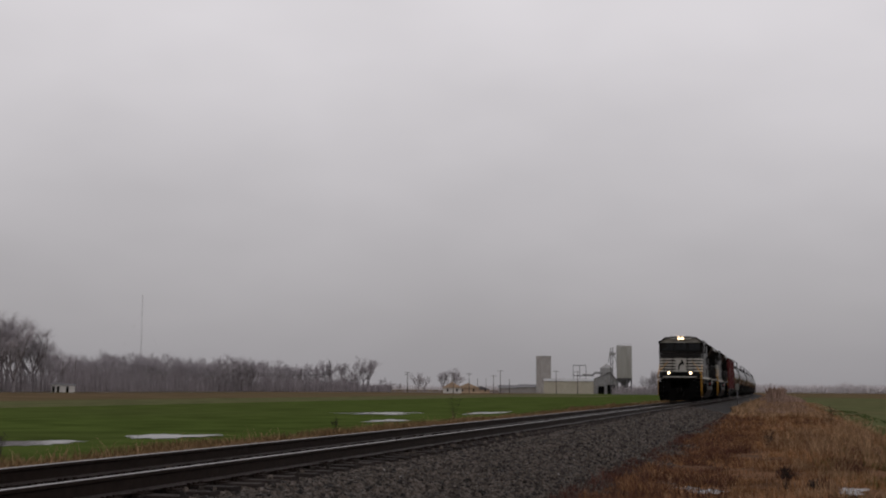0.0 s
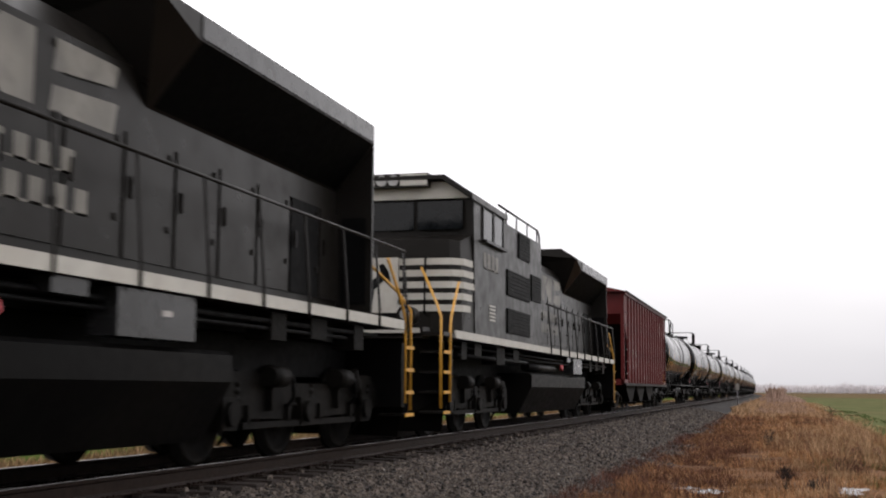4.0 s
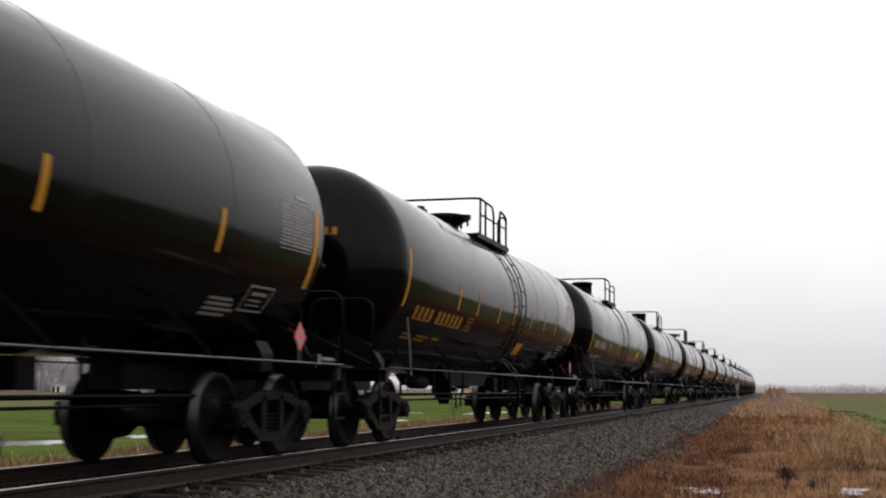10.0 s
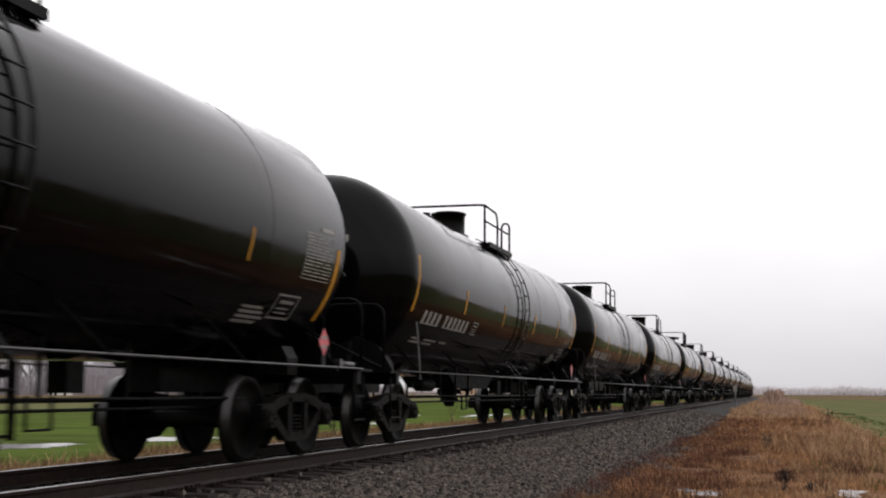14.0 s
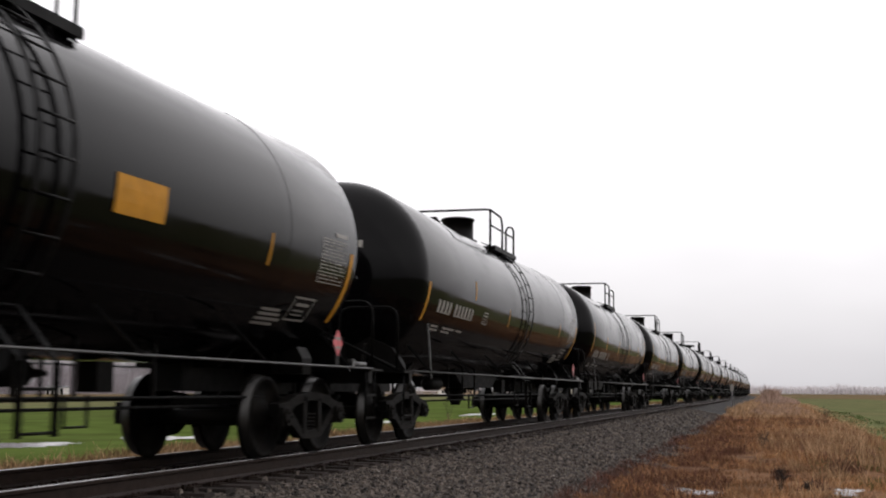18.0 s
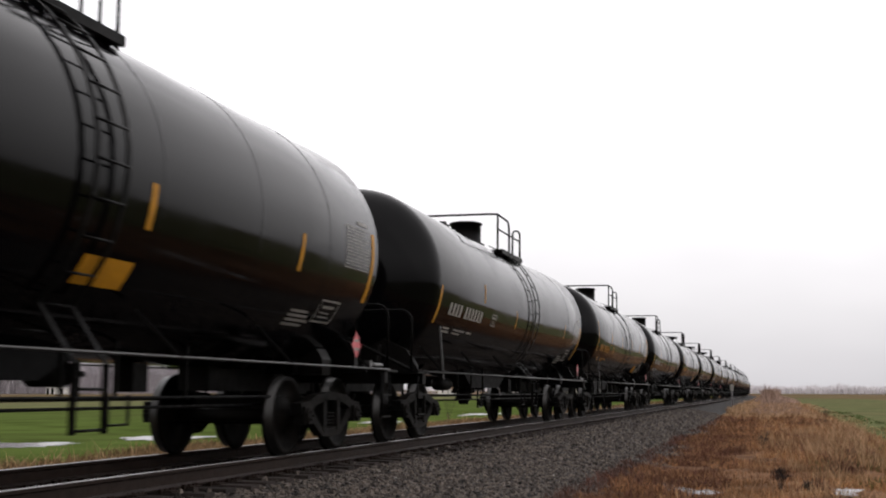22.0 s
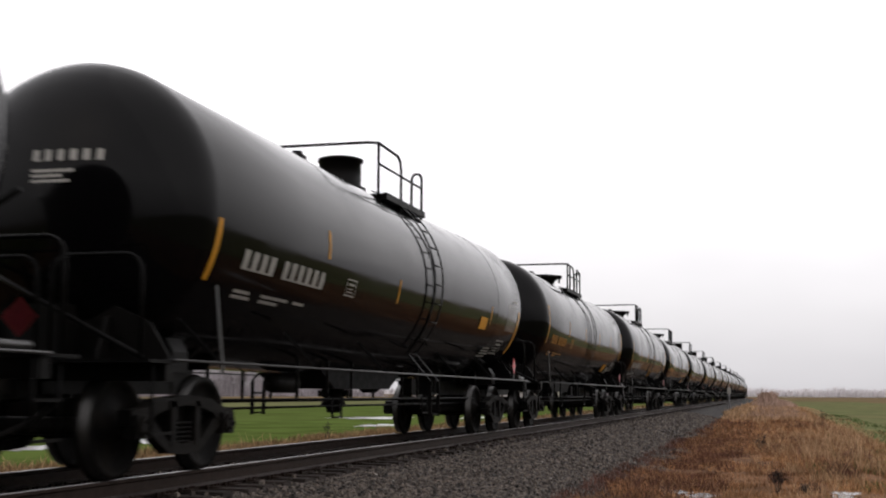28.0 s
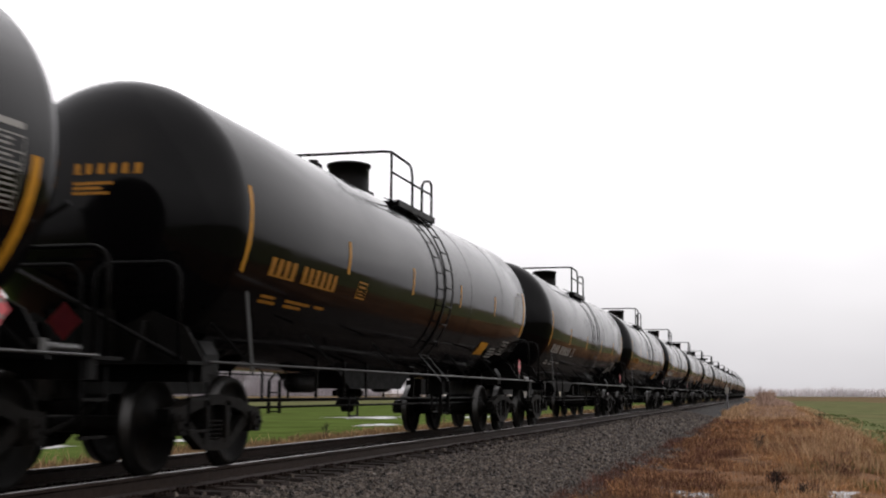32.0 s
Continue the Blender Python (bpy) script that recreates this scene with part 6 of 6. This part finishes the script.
    for z in range(2, 22, 3):
        beam(bm, (-.5, 0, z), (.5, 0, z + 1.5), .12, .12)
    part("tower", bm, M_DARKROOF, g)
    bm = B()
    span(bm, (-1.2, -.6, 18.8), (1.4, .6, 20.4))
    part("head", bm, M_STEEL, g)
    for a, b in (((1, 0, 19), (3.6, 0, 22)), ((1, 0, 19.5), (2.4, 0, 15.5)), ((-1, 0, 19), (-1.6, 0, 15.6)), ((2.4, 0, 15.5), (2.6, 0, 11))):
        bm = B()
        rod(bm, a, b, .22, 8)
        part("spout", bm, M_STEEL, g)
    # open steel frame with ducts
    g = thing("steel_frame", "open steel frame with ducts above the shed", "steel frame", at=far(9.1, 612))
    bm = B()
    for x in (-3.2, 0, 3.2):
        for y in (-2, 2):
            beam(bm, (x, y, -.3), (x, y, 14.2), .25, .25)
    for z in (9, 14.2):
        for y in (-2, 2):
            beam(bm, (-3.2, y, z), (3.2, y, z), .25, .25)
    part("frame", bm, M_DARKROOF, g)
    bm = B()
    pipe(bm, [(1.5, 0, 9.5), (6.5, 0, 9.3), (7.5, 0, 10.6), (11, 0, 10.6)], .6, 10)
    part("duct", bm, M_STEEL, g)
    # house with a tan roof and its neighbours
    for b, d, w, h, wall, roof in ((15.1, 560, 8.5, 5.2, M_HOUSE, M_TANROOF), (14.35, 600, 11, 5.0, M_TANROOF, M_TANROOF), (13.75, 620, 9, 3.6, M_TANROOF, M_DARKROOF)):
        g = thing("farmhouse", "small farmhouse with a tan roof", "house", "houses beside the farm", at=far(b, d))
        bm = B()
        span(bm, (-w / 2, -3.5, -.3), (w / 2, 3.5, h * .5))
        part("wall", bm, wall, g)
        bm = B()
        prism(bm, [(-w / 2 - .5, h * .48), (w / 2 + .5, h * .48), (0, h)], -4, 4, "Y")
        part("roof", bm, roof, g)
        for x in (-w / 4, w / 4):
            bm = B()
            span(bm, (x - .4, -3.54, .8), (x + .4, -3.48, 2.0))
            part("window", bm, M_DARK, g)
    # white sheds by the wood
    for b, w, h in ((33.35, 1.3, 2.4), (33.15, 1.3, 2.5), (32.75, 4.6, 2.2)):
        g = thing("white_shed", "small white shed at the edge of the wood", "shed", "sheds by the wood", at=far(b, 405))
        bm = B()
        span(bm, (-w / 2, -1.5, -.3), (w / 2, 1.5, h))
        part("wall", bm, M_HOUSE, g)
        bm = B()
        prism(bm, [(-1.8, h), (1.8, h), (0, h + .5)], -w / 2 - .2, w / 2 + .2)
        part("roof", bm, M_DARKROOF, g)
        bm = B()
        span(bm, (-.4, -1.54, 0), (.4, -1.48, 1.9))
        part("door", bm, M_DARK, g)
    # radio mast
    g = thing("radio_mast", "tall thin lattice radio mast behind the wood", "radio mast", at=far(29.6, 1300))
    bm = B()
    for i in range(3):
        a = i * 2.0944
        rod(bm, (.5 * math.cos(a), .5 * math.sin(a), 0), (.5 * math.cos(a), .5 * math.sin(a), 98), .11, 5)
    for z in range(0, 98, 2):
        a = (z // 2) % 3 * 2.0944
        rod(bm, (.5 * math.cos(a), .5 * math.sin(a), z), (.5 * math.cos(a + 2.0944), .5 * math.sin(a + 2.0944), z + 2), .06, 4)
    part("lattice", bm, M_STEEL, g)
    for a in range(3):
        bm = B()
        q = a * 2.0944 + .6
        rod(bm, (0, 0, 80), (45 * math.cos(q), 45 * math.sin(q), -1), .025, 4)
        part("guy_wire", bm, M_STEEL, g)


make_farm()


def make_sign():
    g = thing("trackside_sign", "small white sign on a dark post beside the track", "sign", at=pose(3.35, 100, -.5))
    bm = B()
    rod(bm, (0, 0, -.3), (0, 0, 1.92), .05, 8)
    part("post", bm, M_DARKROOF, g)
    bm = B()
    span(bm, (-.14, -.075, 1.39), (.14, -.055, 1.89))
    part("plate", bm, M_WHITE, g, "blank white plate", .004)


make_sign()


def make_weeds():
    """Taller single weeds: a stem with side branches and a seed head each."""
    rnd = random.Random(31)
    for u, s, h, dark in ((6.7, 19.6, .34, 1), (7.1, 18.3, .22, 1), (7.75, 24, .6, 0), (7.9, 27, .7, 0), (8.1, 22, .55, 0), (8.5, 30, .75, 0), (7.6, 20.5, .6, 0), (8.3, 25.5, .85, 0),
                         (-12.6, 27, .6, 1), (-11.6, 68, 1.6, 1), (-8.4, 40, .7, 1), (8.8, 36, .9, 0), (7.4, 33, .7, 0), (6.3, 34, .5, 1), (8.9, 60, 1.0, 1), (7.8, 75, .9, 0)):
        q = line(s, u)
        w = thing("dead_weed", "dark dead weed with a branching stem" if dark else "pale dead weed with drooping stems", "weed", "weeds in the dead grass", at=pose(q.x, q.y, height(u, s)))
        bm = B()
        for _ in range(9 if dark else 6):
            a, r = rnd.uniform(0, 6.28), rnd.uniform(.05, .2) * (1 if dark else 1.6) * h * 1.6
            top = Vector((r * math.cos(a), r * math.sin(a), h * rnd.uniform(.55, 1)))
            mid = top * .5 + Vector((0, 0, h * .1))
            rod(bm, (0, 0, -.05), mid, .006, 4, .005, False)
            rod(bm, mid, top, .005, 4, .003, False)
            for _ in range(4 if dark else 1):
                t = mid + (top - mid) * rnd.uniform(.2, 1)
                rod(bm, t, t + Vector((rnd.uniform(-.09, .09), rnd.uniform(-.09, .09), rnd.uniform(.02, .1))), .004, 4, .008, False)
        tagged(part("stem", bm, M_TIE if dark else M_PALE, w), kind="stuff")


make_weeds()


def motions():
    times = [0, 2, 4, 5, 6] + [7 + 2.5 * i for i in range(10)] + [32]
    for ob, c in TRAIN:
        walk(ob, [(t, line_pose(train_at(t) + c)) for t in times])
        # the wheels roll while the vehicle is within 45 m before the camera
        near = [i / FPS for i in range(0, 32 * FPS + 1) if -4 < train_at(i / FPS) + c < 45]
        for w in ob.children_recursive:
            if "turns" not in w or not near:
                continue
            at, flip = Matrix.Translation(w.location), w.rotation_euler.to_matrix().to_4x4()
            roll = [(t, (train_at(near[0]) - train_at(t)) / w["turns"]) for t in near]
            rows = [(t, at @ Matrix.Rotation(a, 4, "X") @ flip) for t, a in roll]
            if near[0] > 0:
                rows.insert(0, (0, rows[0][1]))
            if near[-1] < 32:
                rows.append((32, rows[-1][1]))
            walk(w, rows)


motions()
